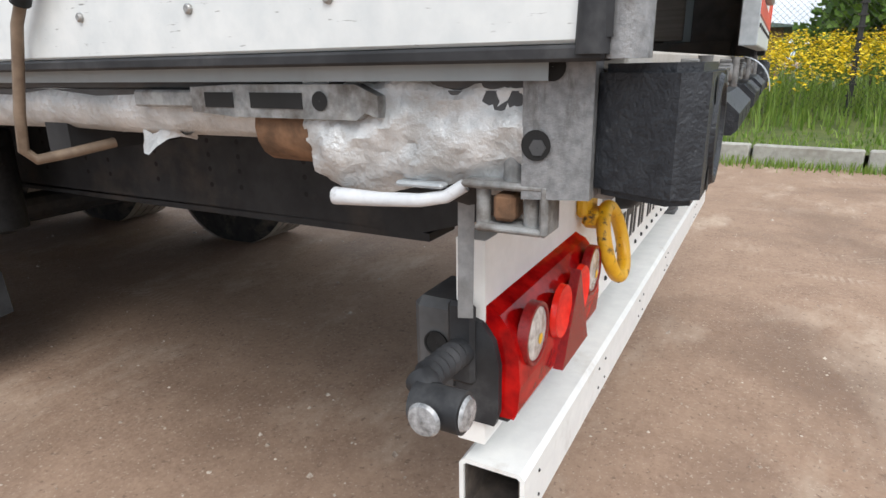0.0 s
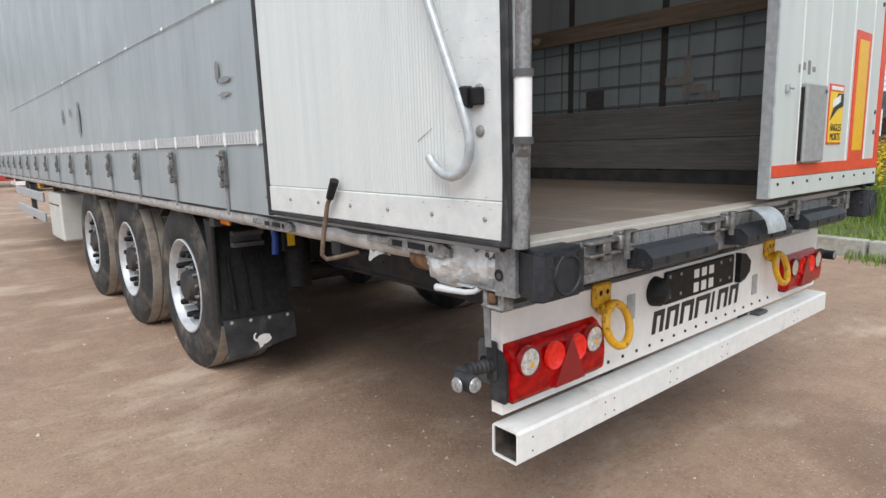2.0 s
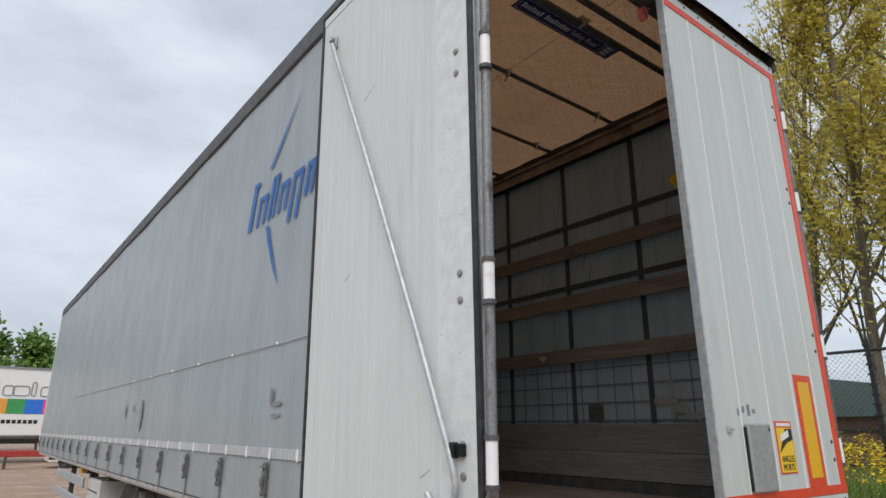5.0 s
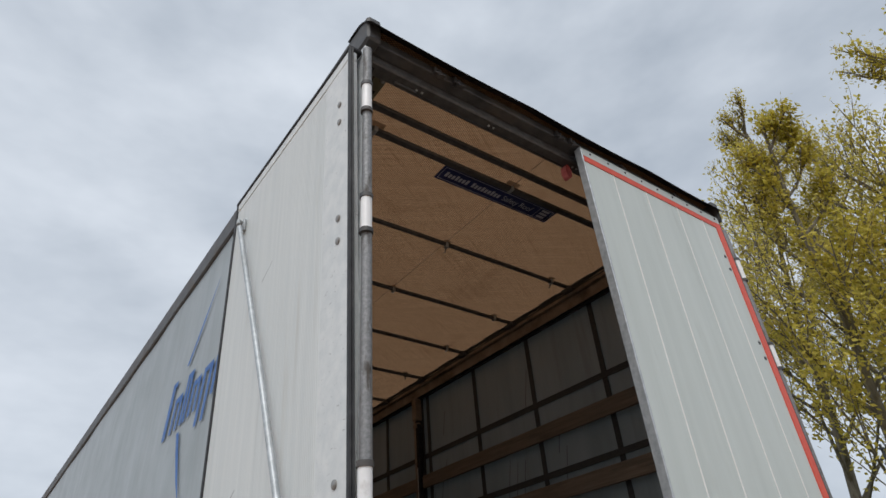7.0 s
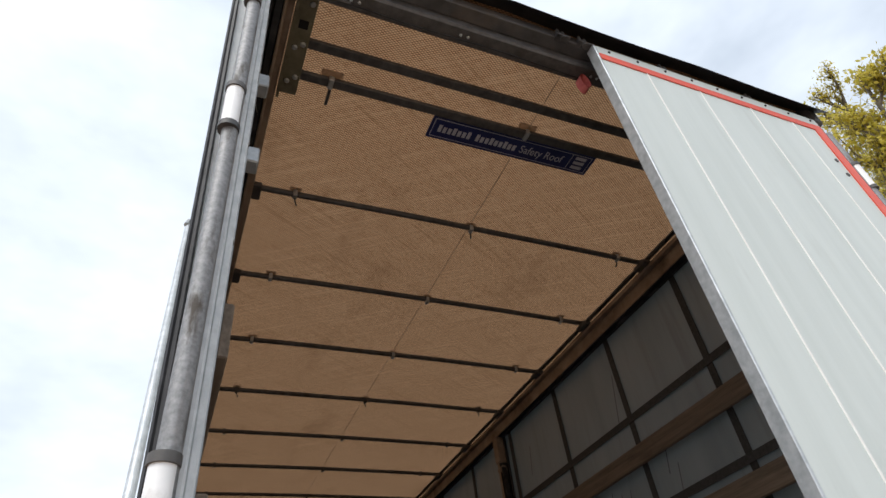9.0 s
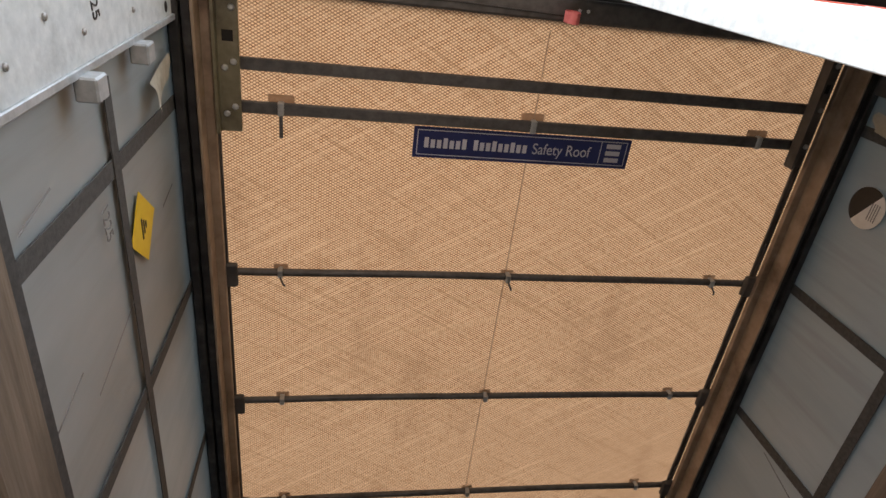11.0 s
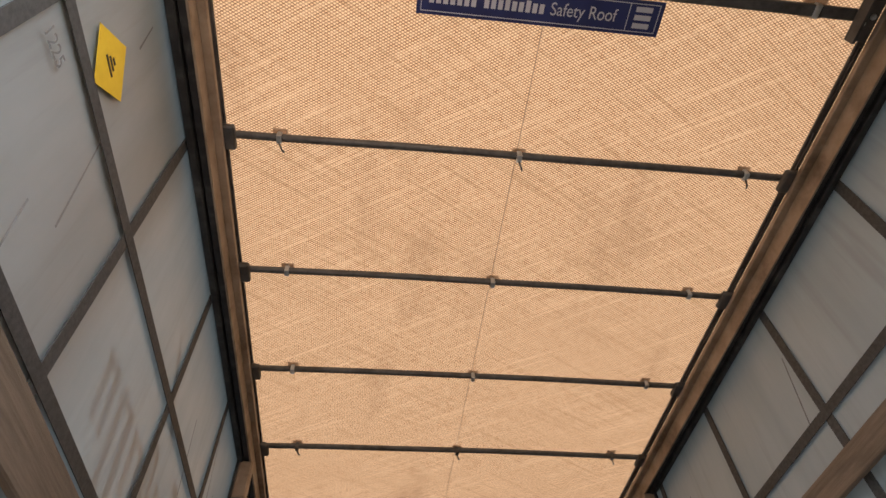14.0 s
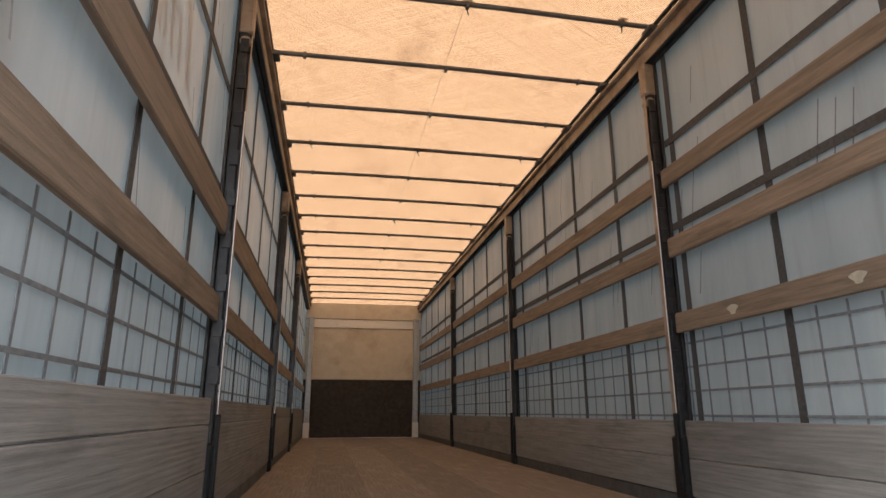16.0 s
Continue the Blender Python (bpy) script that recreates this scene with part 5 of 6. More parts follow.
def build_left_door():
    """Rear door swung right round and folded flat along the side."""
    X0, X1, Y0, Y1, Z0, Z1 = -0.044, -0.012, 0.056, 1.285, 1.128, 3.74
    door = part("open_door", Shape().box((X0, Y0 + 0.20, Z0 + 0.095), (X1, Y1 - 0.012, Z1 - 0.05), 0.002), RIBBED, trailer, "white ribbed rear door folded back along the side")
    part("smooth_stile", Shape().box((X0 - 0.002, Y0, Z0 + 0.095), (X1, Y0 + 0.199, Z1 - 0.05), 0.002), KICK, door, "smooth scratched aluminium stile")
    part("kick_strip", Shape().box((X0 - 0.003, Y0, Z0), (X1, Y1 - 0.012, Z0 + 0.094), 0.003), KICK, door, "scratched aluminium kick strip with rivets")
    part("top_strip", Shape().box((X0 - 0.003, Y0, Z1 - 0.049), (X1, Y1 - 0.012, Z1), 0.003), KICK, door, "aluminium top strip")
    part("edge_seal", Shape().box((X0 - 0.006, Y1 - 0.011, Z0 - 0.02), (X1, Y1 + 0.012, Z1 + 0.01), 0.004), RUBBER, door, "black rubber edge seal")
    part("bottom_seal", Shape().box((X0 - 0.006, Y0 - 0.01, Z0 - 0.015), (X1, Y1 + 0.01, Z0 - 0.001), 0.003), RUBBER, door, "black rubber bottom seal")
    part("top_seal", Shape().box((X0 - 0.008, Y0 - 0.01, Z1 + 0.001), (X1 + 0.02, Y1 + 0.012, Z1 + 0.022), 0.005), RUBBER, door, "black rubber top seal")
    s = Shape().prism([(-0.052, 0.046), (-0.048, 0.040), (-0.044, 0.042), (-0.038, 0.038), (-0.034, 0.048), (-0.036, 0.064), (-0.050, 0.064)], "z", Z0 + 0.004, Z1)
    part("hinge_seal", s, RUBBER, door, "folded black rubber hinge seal")
    for k in range(7):
        bolt(door, X0 - 0.003, Y0 + 0.069 + k * 0.1965, Z0 + 0.05, "-x", 0.0062, "rivet", BUCKLE)
    for z in HINGES:
        for dz in (-0.05, 0.045):
            bolt(door, X0 - 0.002, 0.135, z + dz, "-x", 0.014, "hinge_bolt", BUCKLE, 0.007)
    # long holding pole with a hooked end
    P = lambda y, z: (-0.076, y, z)
    pts = [P(1.118, 3.49), P(0.660, 2.54), P(0.336, 1.84), P(0.183, 1.49), P(0.160, 1.43), P(0.146, 1.39), P(0.141, 1.355), P(0.146, 1.325), P(0.160, 1.30), P(0.182, 1.285), P(0.207, 1.279), P(0.234, 1.284), P(0.258, 1.296), P(0.277, 1.312), P(0.290, 1.328)]
    pole = part("holding_pole", Shape().tube(pts, 0.0120, 14), GALV, door, "bent galvanised pole with a hooked end", True)
    part("pole_clip", Shape().box((-0.080, 0.148, 1.440), (-0.05, 0.185, 1.490), 0.005).box((-0.066, 0.118, 1.446), (X0, 0.150, 1.486), 0.004), PLASTIC, door, "black plastic pole clip")
    part("pole_eye", Shape().tube([(-0.05, 1.143, 3.53), (-0.08, 1.133, 3.54), (-0.085, 1.118, 3.505)], 0.010, 8).box((-0.06, 1.113, 3.48), (-0.046, 1.163, 3.55), 0.003), GALV, door, "galvanised pole eye", True)
    for y, z, ln in ((0.72, 3.08, 0.10), (0.31, 1.40, 0.06), (0.9, 2.2, 0.05)):
        part("scratch_mark", Shape().add([(X0 - 0.0025, y, z), (X0 - 0.0025, y + ln, z - ln * 0.5), (X0 - 0.0025, y + ln, z - ln * 0.5 - 0.005), (X0 - 0.0025, y, z - 0.002)], [(0, 1, 2, 3)]), SCUFF, door)
    door.rotation_euler = (0, -0.02, 0.015)
    door.location = (0.055, 0, 0.004)
    # crank of the curtain tensioner
    cr = part("crank", Shape().tube([(-0.105, 0.665, 1.235), (-0.10, 0.715, 1.18), (-0.10, 0.755, 1.06), (-0.098, 0.768, 1.01), (-0.085, 0.762, 0.995), (-0.05, 0.745, 1.0), (0.02, 0.73, 1.01)], 0.0078, 10), surface("brown_steel", (0.14, 0.10, 0.07), (0.24, 0.18, 0.13), 30, 0.6, 0.2, 0.4), trailer, "brown bare steel crank with a black grip", True)
    cr.location = (0.055, 0.11, -0.004)
    part("grip", Shape().tube([(-0.106, 0.652, 1.262), (-0.104, 0.69, 1.205)], [0.0145, 0.0125], 12), PLASTIC, cr, "black plastic grip", True)


HINGES = (1.436, 2.005, 2.888, 3.445)


def build_rear_frame():
    for x, sgn in ((-0.008, 1), (2.532, -1)):
        post = part("hinge_post", Shape().tube([(x + 0.016 * sgn, 0.034, 1.118), (x + 0.016 * sgn, 0.034, 1.33), (x, 0.012, 1.345), (x, 0.012, 3.735)], [0.0225, 0.0225, 0.018, 0.018], 18), POST_STEEL, trailer, "weathered grey steel hinge post", True)
        part("post_seal", Shape().tube([(x - 0.004 * sgn, 0.056, 1.122), (x - 0.004 * sgn, 0.055, 1.22), (x - 0.003 * sgn, 0.054, 1.335)], [0.015, 0.013, 0.013], 12), RUBBER, post, "creased black rubber seal", True)
        for z in HINGES:
            part("hinge_sleeve", Shape().tube([(x - 0.004 * sgn, 0.008, z - 0.064), (x - 0.004 * sgn, 0.008, z + 0.064)], 0.0195, 18), HINGE_WHITE, post, "white painted hinge sleeve", True)
            for dz in (-0.074, 0.07):
                part("hinge_washer", Shape().tube([(x - 0.004 * sgn, 0.008, z + dz - 0.006), (x - 0.004 * sgn, 0.008, z + dz + 0.01)], 0.0235, 14), DARKSTEEL, post, "", True)
    s = Shape().box((-0.01, 0.03, 1.13), (0.02, 0.10, 3.79), 0.004).box((0.02, 0.06, 1.13), (0.035, 0.256, 3.775), 0.003)
    post = part("corner_post", s, POSTPALE, trailer, "galvanised rear corner post with a scrawled number")
    s = Shape().box((2.475, 0.02, 1.13), (2.532, 0.10, 3.79), 0.006).box((2.505, 0.10, 1.13), (2.52, 0.29, 3.80), 0.004)
    part("corner_post", s, DARKSTEEL, trailer, "dark rear corner post")
    part("post_seam", Shape().box((0.0355, 0.236, 1.13), (0.044, 0.254, 3.768), 0.002), GALV, post)
    part("post_hole", Shape().lathe([(0, 0.0005), (0, 0.016)], (0.0362, 0.21, 3.70), "x", 16).mesh("post_hole", HOLE, False, False), None, post)
    for z in (3.0, 3.35):
        part("post_tab", Shape().box((0.030, 0.250, z), (0.075, 0.30, z + 0.06), 0.004), GALV, post, "folded steel tab")
    for k in range(6):
        bolt(post, 0.0355, 0.13 + 0.05 * (k % 2), 2.6 + k * 0.16, "x", 0.007, "rivet", BUCKLE)
    lettering("scrawled_number", "1225", 0.055, Matrix.Translation((0.0362, 0.085, 3.13)) @ Matrix(((0, 0, 1, 0), (1, 0, 0, 0), (0, 1, 0, 0), (0, 0, 0, 1))) @ pose(0, 0, 0, 0, 0, 8), PRINT_BLACK, post, "black handwritten number", squeeze=0.8)
    # header beam, roof flap, brackets
    s = Shape().box((0.0, 0.077, 3.845), (2.55, 0.150, 3.99), 0.008)
    hd = part("rear_header", s, BOWSTEEL, trailer, "dark steel rear header beam")
    part("header_lip", Shape().box((0.0, 0.02, 3.888), (2.55, 0.076, 3.935), 0.003), DARKSTEEL, hd, "thin metal lip")
    flap = Shape().grid(lambda u, w: (-0.02 + 2.59 * w, -0.045 + 0.215 * u, 3.922 + 0.10 * math.sin(min(1, u * 1.7) * 1.57) - 0.012 * abs(math.sin(w * 9)) * (1 - u)), 10, 60)
    part("roof_flap", flap, RUBBER, hd, "black rubberised roof flap over the rear edge", True)
    for x in (0.36, 0.47, 1.12, 1.22, 1.62, 2.1):
        part("bar_hook", Shape().box((x - 0.03, 0.0, 3.882), (x + 0.03, 0.03, 3.892), 0.002).box((x - 0.03, 0.0, 3.882), (x - 0.015, 0.02, 3.92), 0.004).tube([(x, 0.012, 3.875), (x, 0.012, 3.91)], 0.012, 10), DARKSTEEL, hd, "small forked locking-bar hook")
    for x in (0.30, 0.72, 1.30, 1.9):
        for dx in (0, 0.03):
            bolt(hd, x + dx, 0.11, 3.8445, "-z", 0.006, "rivet", GALV)
    part("cord", Shape().tube([(0.2, 0.12, 3.838), (0.5, 0.125, 3.83), (0.9, 0.12, 3.835), (1.25, 0.13, 3.838)], 0.003, 6), PRINT_BLACK, hd, "thin dark cord")
    part("cord_pin", Shape().tube([(0.19, 0.12, 3.838), (0.30, 0.12, 3.838)], 0.007, 8), DARKSTEEL, hd)
    part("red_loop", Shape().grid(lambda u, w: (1.262 + 0.022 * math.sin(u * 6.28), 0.11 + 0.035 * w, 3.80 + 0.045 * math.cos(u * 6.28)), 16, 2), REDCLOTH, hd, "faded red webbing loop", True)
    hd.location = (0, 0, -0.07)
    for x0, x1 in ((0.130, 0.207), (2.345, 2.422)):
        b = part("roof_bracket", Shape().box((x0, 0.06, 3.90), (x1, 0.577, 3.912), 0.002).box((x0, 0.06, 3.86), (x0 + 0.01, 0.577, 3.90)), OLIVE if x0 < 1 else DARKSTEEL, trailer, "drilled steel roof end bracket")
        for y in (0.10, 0.17, 0.34, 0.36, 0.49, 0.515):
            bolt(b, x0 + (0.058 if y not in (0.36, 0.515) else 0.03), y, 3.8995, "-z", 0.011, "bracket_bolt", GALV, 0.008)
        part("bracket_slot", Shape().box((x0 + 0.025, 0.24, 3.897), (x0 + 0.06, 0.275, 3.8992)), HOLE, b)
        b.location = (0, 0.047, -0.03)


def build_right_door():
    X0, X1, Y0, Y1, Z0, Z1 = 1.222, 2.446, -0.022, 0.014, 1.15, 3.805
    door = part("closed_door", Shape().box((X0, Y0, Z0 + 0.075), (X1, Y1, Z1 - 0.055), 0.002), PANEL, trailer, "closed pale grey rear door with red and yellow markings")
    part("kick_strip", Shape().box((X0, Y0 - 0.002, Z0), (X1, Y1, Z0 + 0.074), 0.003), PANEL, door, "riveted pale kick strip")
    part("top_strip", Shape().box((X0, Y0 - 0.002, Z1 - 0.054), (X1, Y1, Z1), 0.003), PANEL, door, "pale top strip")
    part("door_edge", Shape().box((X0 - 0.012, Y0 - 0.003, Z0), (X0 - 0.001, Y1 + 0.004, Z1), 0.002), GALV, door, "bare aluminium door edge")
    for x in (1.44, 1.71, 1.99, 2.24):
        part("panel_joint", Shape().box((x - 0.003, Y0 - 0.0025, Z0 + 0.08), (x + 0.003, Y0 + 0.001, Z1 - 0.06)), PRINT_WHITE, door)
    part("red_band", Shape().box((X0, Y0 - 0.004, 1.226), (X1, Y0 + 0.001, 1.268)), REDTAPE, door, "orange-red reflective band")
    part("red_band", Shape().box((2.382, Y0 - 0.0045, 1.268), (2.438, Y0 + 0.001, Z1 - 0.055)), REDTAPE, door, "red reflective band")
    part("red_band", Shape().box((X0, Y0 - 0.004, Z1 - 0.095), (2.382, Y0 + 0.001, Z1 - 0.058)), REDTAPE, door, "red reflective band")
    part("red_frame", Shape().box((2.02, Y0 - 0.0045, 1.269), (2.21, Y0 + 0.001, 1.815)), REDTAPE, door, "red frame of the marker board")
    part("amber_strip", Shape().box((2.052, Y0 - 0.0065, 1.31), (2.176, Y0 - 0.003, 1.78)), AMBER, door, "yellow reflective strip")
    hatch = part("document_box", Shape().box((1.45, Y0 - 0.024, 1.272), (1.655, Y0 + 0.001, 1.565), 0.006), BOXGREY, door, "flat grey document box")
    part("box_side", Shape().box((1.442, Y0 - 0.014, 1.28), (1.449, Y0, 1.55)), HOLE, hatch)
    part("box_screw", Shape().lathe([(0, 0.0005), (-0.003, 0.008), (0, 0.009)], (1.635, Y0 - 0.024, 1.54), "y", 10), DARKSTEEL, hatch)
    part("small_hook", Shape().box((1.30, Y0 - 0.012, 1.525), (1.322, Y0, 1.555), 0.003).tube([(1.315, Y0 - 0.01, 1.54), (1.34, Y0 - 0.014, 1.54)], 0.005, 8), GALV, door)
    for k in range(4):
        part("scuff_mark", Shape().box((1.41 + k * 0.045, Y0 - 0.0015, 1.60 + 0.012 * (k % 2)), (1.425 + k * 0.05, Y0 + 0.001, 1.63 + 0.01 * (k % 3))), SCUFF, door)
    st = part("warning_sticker", Shape().box((1.77, Y0 - 0.0035, 1.365), (1.935, Y0 + 0.001, 1.605)), REDTAPE, door, "yellow blind-spot warning sticker with red border")
    part("sticker_field", Shape().box((1.777, Y0 - 0.0052, 1.372), (1.928, Y0 - 0.003, 1.575)), STICKER_YELLOW, st)
    part("print_bar", Shape().box((1.785, Y0 - 0.0052, 1.582), (1.92, Y0 - 0.003, 1.597)), PRINT_WHITE, st)
    part("sticker_drawing", Shape().prism([(1.78, 1.46), (1.86, 1.505), (1.925, 1.52), (1.925, 1.57), (1.86, 1.57), (1.80, 1.49)], "y", Y0 - 0.0068, Y0 - 0.005), PRINT_BLACK, st)
    part("sticker_drawing", Shape().prism([(1.80, 1.51), (1.885, 1.535), (1.885, 1.565), (1.80, 1.54)], "y", Y0 - 0.0082, Y0 - 0.0068), PRINT_WHITE, st)
    face = Matrix(((1, 0, 0, 0), (0, 0, -1, 0), (0, 1, 0, 0), (0, 0, 0, 1)))
    lettering("sticker_words", "ANGLES", 0.042, Matrix.Translation((1.852, Y0 - 0.006, 1.418)) @ face, PRINT_BLACK, st, align="CENTER", squeeze=0.85)
    lettering("sticker_words", "MORTS", 0.042, Matrix.Translation((1.852, Y0 - 0.006, 1.381)) @ face, PRINT_BLACK, st, align="CENTER", squeeze=0.85)
    st.location = (-0.028, 0, -0.026)
    for k in range(9):
        bolt(door, 1.28 + k * 0.14, Y0 - 0.002, 1.20, "-y", 0.006, "rivet", DARKSTEEL)
        bolt(door, 1.28 + k * 0.14, Y0 - 0.002, Z1 - 0.025, "-y", 0.006, "rivet", DARKSTEEL)
    for z in HINGES:
        for dz in (-0.045, 0.045):
            bolt(door, 2.355, Y0, z + dz, "-y", 0.011, "hinge_bolt", DARKSTEEL)
    door.rotation_euler = (-0.006, 0, 0)
    door.location = (0.034, -0.004, 0)
    part("hinge_seal", Shape().box((2.450, -0.018, 1.13), (2.470, 0.012, Z1), 0.004), RUBBER, door, "black rubber hinge seal")


def build_curtain(side):
    """One long tensioned curtain with its straps, buckles and lashing points."""
    sgn, X = (1, 0.0) if side == "left" else (-1, WIDTH)
    ripple = lambda y, z: 0.004 * noise.noise((y * 0.9, z * 0.8, 4 + X)) + 0.006 * noise.noise((y * 2.0, z * 0.4, 1.5 + X)) * max(0, (z - 2.6) / 1.2)
    s = Shape().grid(lambda u, w: (X + sgn * 0.006 + ripple(0.1 + 13.6 * u, 1.1 + 2.72 * w), 0.1 + 13.6 * u, 1.10 + 2.72 * w), 160, 24)
    cur = part("side_curtain", s, CURTAIN, trailer, "silver-grey side curtain with buckled straps and blue print" if side == "left" else "silver-grey side curtain, inner face towards the cargo space", True)
    inner = lambda d: X + sgn * (0.014 + d)
    strap_y = [0.508, 1.20, 1.96, 2.69] + [3.42 + 0.735 * k for k in range(14)] if side == "left" else [0.43, 1.15, 1.86, 2.57, 3.305] + [4.06 + 0.738 * k for k in range(13)]
    vm = Shape().box((-0.002, -0.022, 0), (0.002, 0.022, 2.65)).mesh("inner_strap", STRAPDARK)
    for y in strap_y:
        if y < 13.4:
            placed("inner_strap", vm, cur, inner(0), y, 1.13)
    for z in (2.675, 3.205):
        part("long_strap", Shape().box((inner(0.002), 0.3, z - 0.022), (inner(0.005), 13.5, z + 0.022)), STRAPDARK, cur, "dark horizontal webbing strap")
    g = Shape()
    y = 0.37 if side == "left" else 0.36
    while y < 13.4:
        g.box((inner(-0.001), y - 0.0055, 1.5), (inner(0.001), y + 0.0055, 2.05))
        y += 0.158
    for z in (1.607, 1.736, 1.866, 1.995):
        g.box((inner(0.0005), 0.3, z - 0.006), (inner(0.0018), 13.5, z + 0.006))
    part("strengthening_grid", g, GRIDLINE, cur, "thin dark woven grid in the lower curtain", kind="stuff")
    if side == "right":
        for i, (yy, z, dy, dz) in enumerate(((0.992, 1.745, 0.05, 0.26), (1.04, 1.733, 0.18, 0.05), (0.93, 1.675, 0.11, 0.05), (0.84, 1.63, 0.10, 0.05))):
            part("tape_patch", Shape().box((inner(0.006), yy - dy / 2, z - dz / 2), (inner(0.008 + 0.0015 * i), yy + dy / 2, z + dz / 2)), OLD_TAPE, cur, "strip of old tape")
        part("dark_patch", Shape().box((inner(0.006), 1.577, 1.60), (inner(0.008), 1.721, 1.72)), STRAPDARK, cur)
    for k in range(46):
        yy, z = rng.uniform(0.4, 8), rng.uniform(2.3, 3.7)
        L = rng.uniform(0.12, 0.35)
        part("rub_mark", Shape().add([(inner(0.0045), yy, z), (inner(0.0045), yy + 0.006, z + 0.002), (inner(0.0045), yy + L * 0.25, z - L), (inner(0.0045), yy + L * 0.25 - 0.008, z - L)], [(0, 1, 2, 3)]), SCUFF, cur)
    return cur


def build_curtain_outside(cur):
    o = lambda d: -d
    band = surface("pale_band", (0.44, 0.45, 0.46), (0.52, 0.53, 0.54), 40, 0.5, 0, 0.3, (0.32, 0.32, 0.32), 8, 0.5, 0.8)
    part("pocket_band", Shape().box((o(0.004), 1.33, 1.385), (o(-0.002), 13.6, 1.435)), band, cur, "pale welded band along the curtain")
    stitch = Shape().box((-0.0012, -0.0012, -0.02), (0, 0.0012, 0.02)).mesh("band_stitch", GREYPRINT)
    for k in range(46):
        placed("band_stitch", stitch, cur, o(0.0042), 1.36 + 0.034 * k, 1.41)
    weld = surface("weld_seam", (0.38, 0.40, 0.405), (0.44, 0.46, 0.465), 30, 0.35, 0, 0.2, (0.26, 0.27, 0.27), 6, 0.5, 0.8)
    for z, y1, h in ((1.985, 9.5, 0.002),):
        run = [1.33 + (y1 - 1.33) * k / 90 for k in range(91)]
        part("weld_line", Shape().tube([(o(0.0005), y, z + 0.0022 * noise.noise((y * 5, 3, z))) for y in run], [h * (1.3 + 0.9 * noise.noise((y * 9, 8, z))) for y in run], 6), weld, cur, "", True)
    sm = Shape().prism([(-0.012, -0.03), (0.004, -0.034), (0.012, 0.0), (0.002, 0.03), (-0.01, 0.02)], "x", -0.003, 0).mesh("rope_eye", PRINT_WHITE)
    for k in range(26):
        placed("rope_eye", sm, cur, o(0.0045), 1.42 + 0.34 * k, 1.41)
    dot = Shape().lathe([(0, 0.010), (-0.006, 0.007), (-0.007, 0.0005)], (0, 0, 0), "x", 8).mesh("lashing_stud", HINGE_WHITE, True)
    for y in [1.78 + 0.725 * k for k in range(6)]:
        placed("lashing_stud", dot, cur, o(0.004), y, 1.985)
    web = Shape().box((-0.004, -0.0115, -0.285), (0.001, 0.0115, -0.13)).mesh("tension_strap", STRAPGREY)
    b = Shape().box((-0.016, -0.024, -0.075), (-0.004, -0.016, 0.075), 0.002).box((-0.016, 0.016, -0.075), (-0.004, 0.024, 0.075), 0.002)
    b.box((-0.014, -0.024, -0.078), (-0.002, 0.024, -0.066), 0.002).box((-0.014, -0.024, 0.02), (-0.002, 0.024, 0.034), 0.002).box((-0.022, -0.015, -0.05), (-0.012, 0.015, 0.03), 0.003)
    b.box((-0.012, -0.02, 0.06), (-0.002, 0.02, 0.08), 0.002).tube([(-0.016, -0.03, 0.055), (-0.016, 0.05, 0.055)], 0.005, 6)
    b.box((-0.009, -0.021, 0.018), (-0.003, 0.021, 0.078), 0.002).box((-0.030, -0.013, -0.040), (-0.014, 0.013, 0.012), 0.004)
    b.box((-0.026, -0.010, -0.088), (-0.010, 0.014, -0.058), 0.004).tube([(-0.022, -0.024, -0.012), (-0.022, 0.024, -0.012)], 0.006, 8)
    bm = b.mesh("buckle", BUCKLE_DARK)
    y = 1.775
    for k in range(17):
        st = placed("tension_strap", web, cur, -0.002, y + 0.01, 1.36, "grey webbing tension strap with steel buckle")
        placed("buckle", bm, st, -0.002, 0, -0.075)
        y += 0.722
    # printed blue word as plain slanted shapes, and two sweeping arcs
    x0, zb = 2.47, 2.80
    for k, (w, h, drop) in enumerate(((0.10, 0.33, 0), (0.15, 0.20, 0), (0.11, 0.28, 0), (0.14, 0.19, 0), (0.15, 0.20, 0.10), (0.12, 0.2, 0))):
        s = Shape()
        y = x0 - sum((0.10, 0.15, 0.11, 0.14, 0.15, 0.12)[:k]) - 0.045 * k
        lean = lambda z: -(z - zb) * 0.22
        for a, c in ((0, 0.045), (w - 0.045, w)) if w > 0.105 else ((0, w * 0.7),):
            s.add([(o(0.003), y - a - 0.0 + lean(z), z) for z in (zb - drop, zb + h)] + [(o(0.003), y - c + lean(z), z) for z in (zb + h, zb - drop)], [(0, 1, 2, 3)])
        s.add([(o(0.0032), y + lean(zb + h), zb + h), (o(0.0032), y - w + lean(zb + h), zb + h), (o(0.0032), y - w + lean(zb + h), zb + h - 0.035), (o(0.0032), y + lean(zb + h), zb + h - 0.035)], [(0, 1, 2, 3)])
        part("letter_shape", s, PRINT_BLUE, cur)
    for pts in (((2.13, 3.16, 0.055), (2.0, 3.28, 0.05), (1.86, 3.42, 0.03), (1.73, 3.55, 0.004)), ((2.11, 2.76, 0.05), (2.04, 2.62, 0.05), (1.95, 2.46, 0.035), (1.855, 2.33, 0.004))):
        v = []
        for y, z, w in pts:
            v += [(o(0.003), y + w / 2, z), (o(0.003), y - w / 2, z)]
        part("swoosh", Shape().add(v, [(2 * i, 2 * i + 1, 2 * i + 3, 2 * i + 2) for i in range(3)]), PRINT_BLUE, cur, "blue sweeping arc")
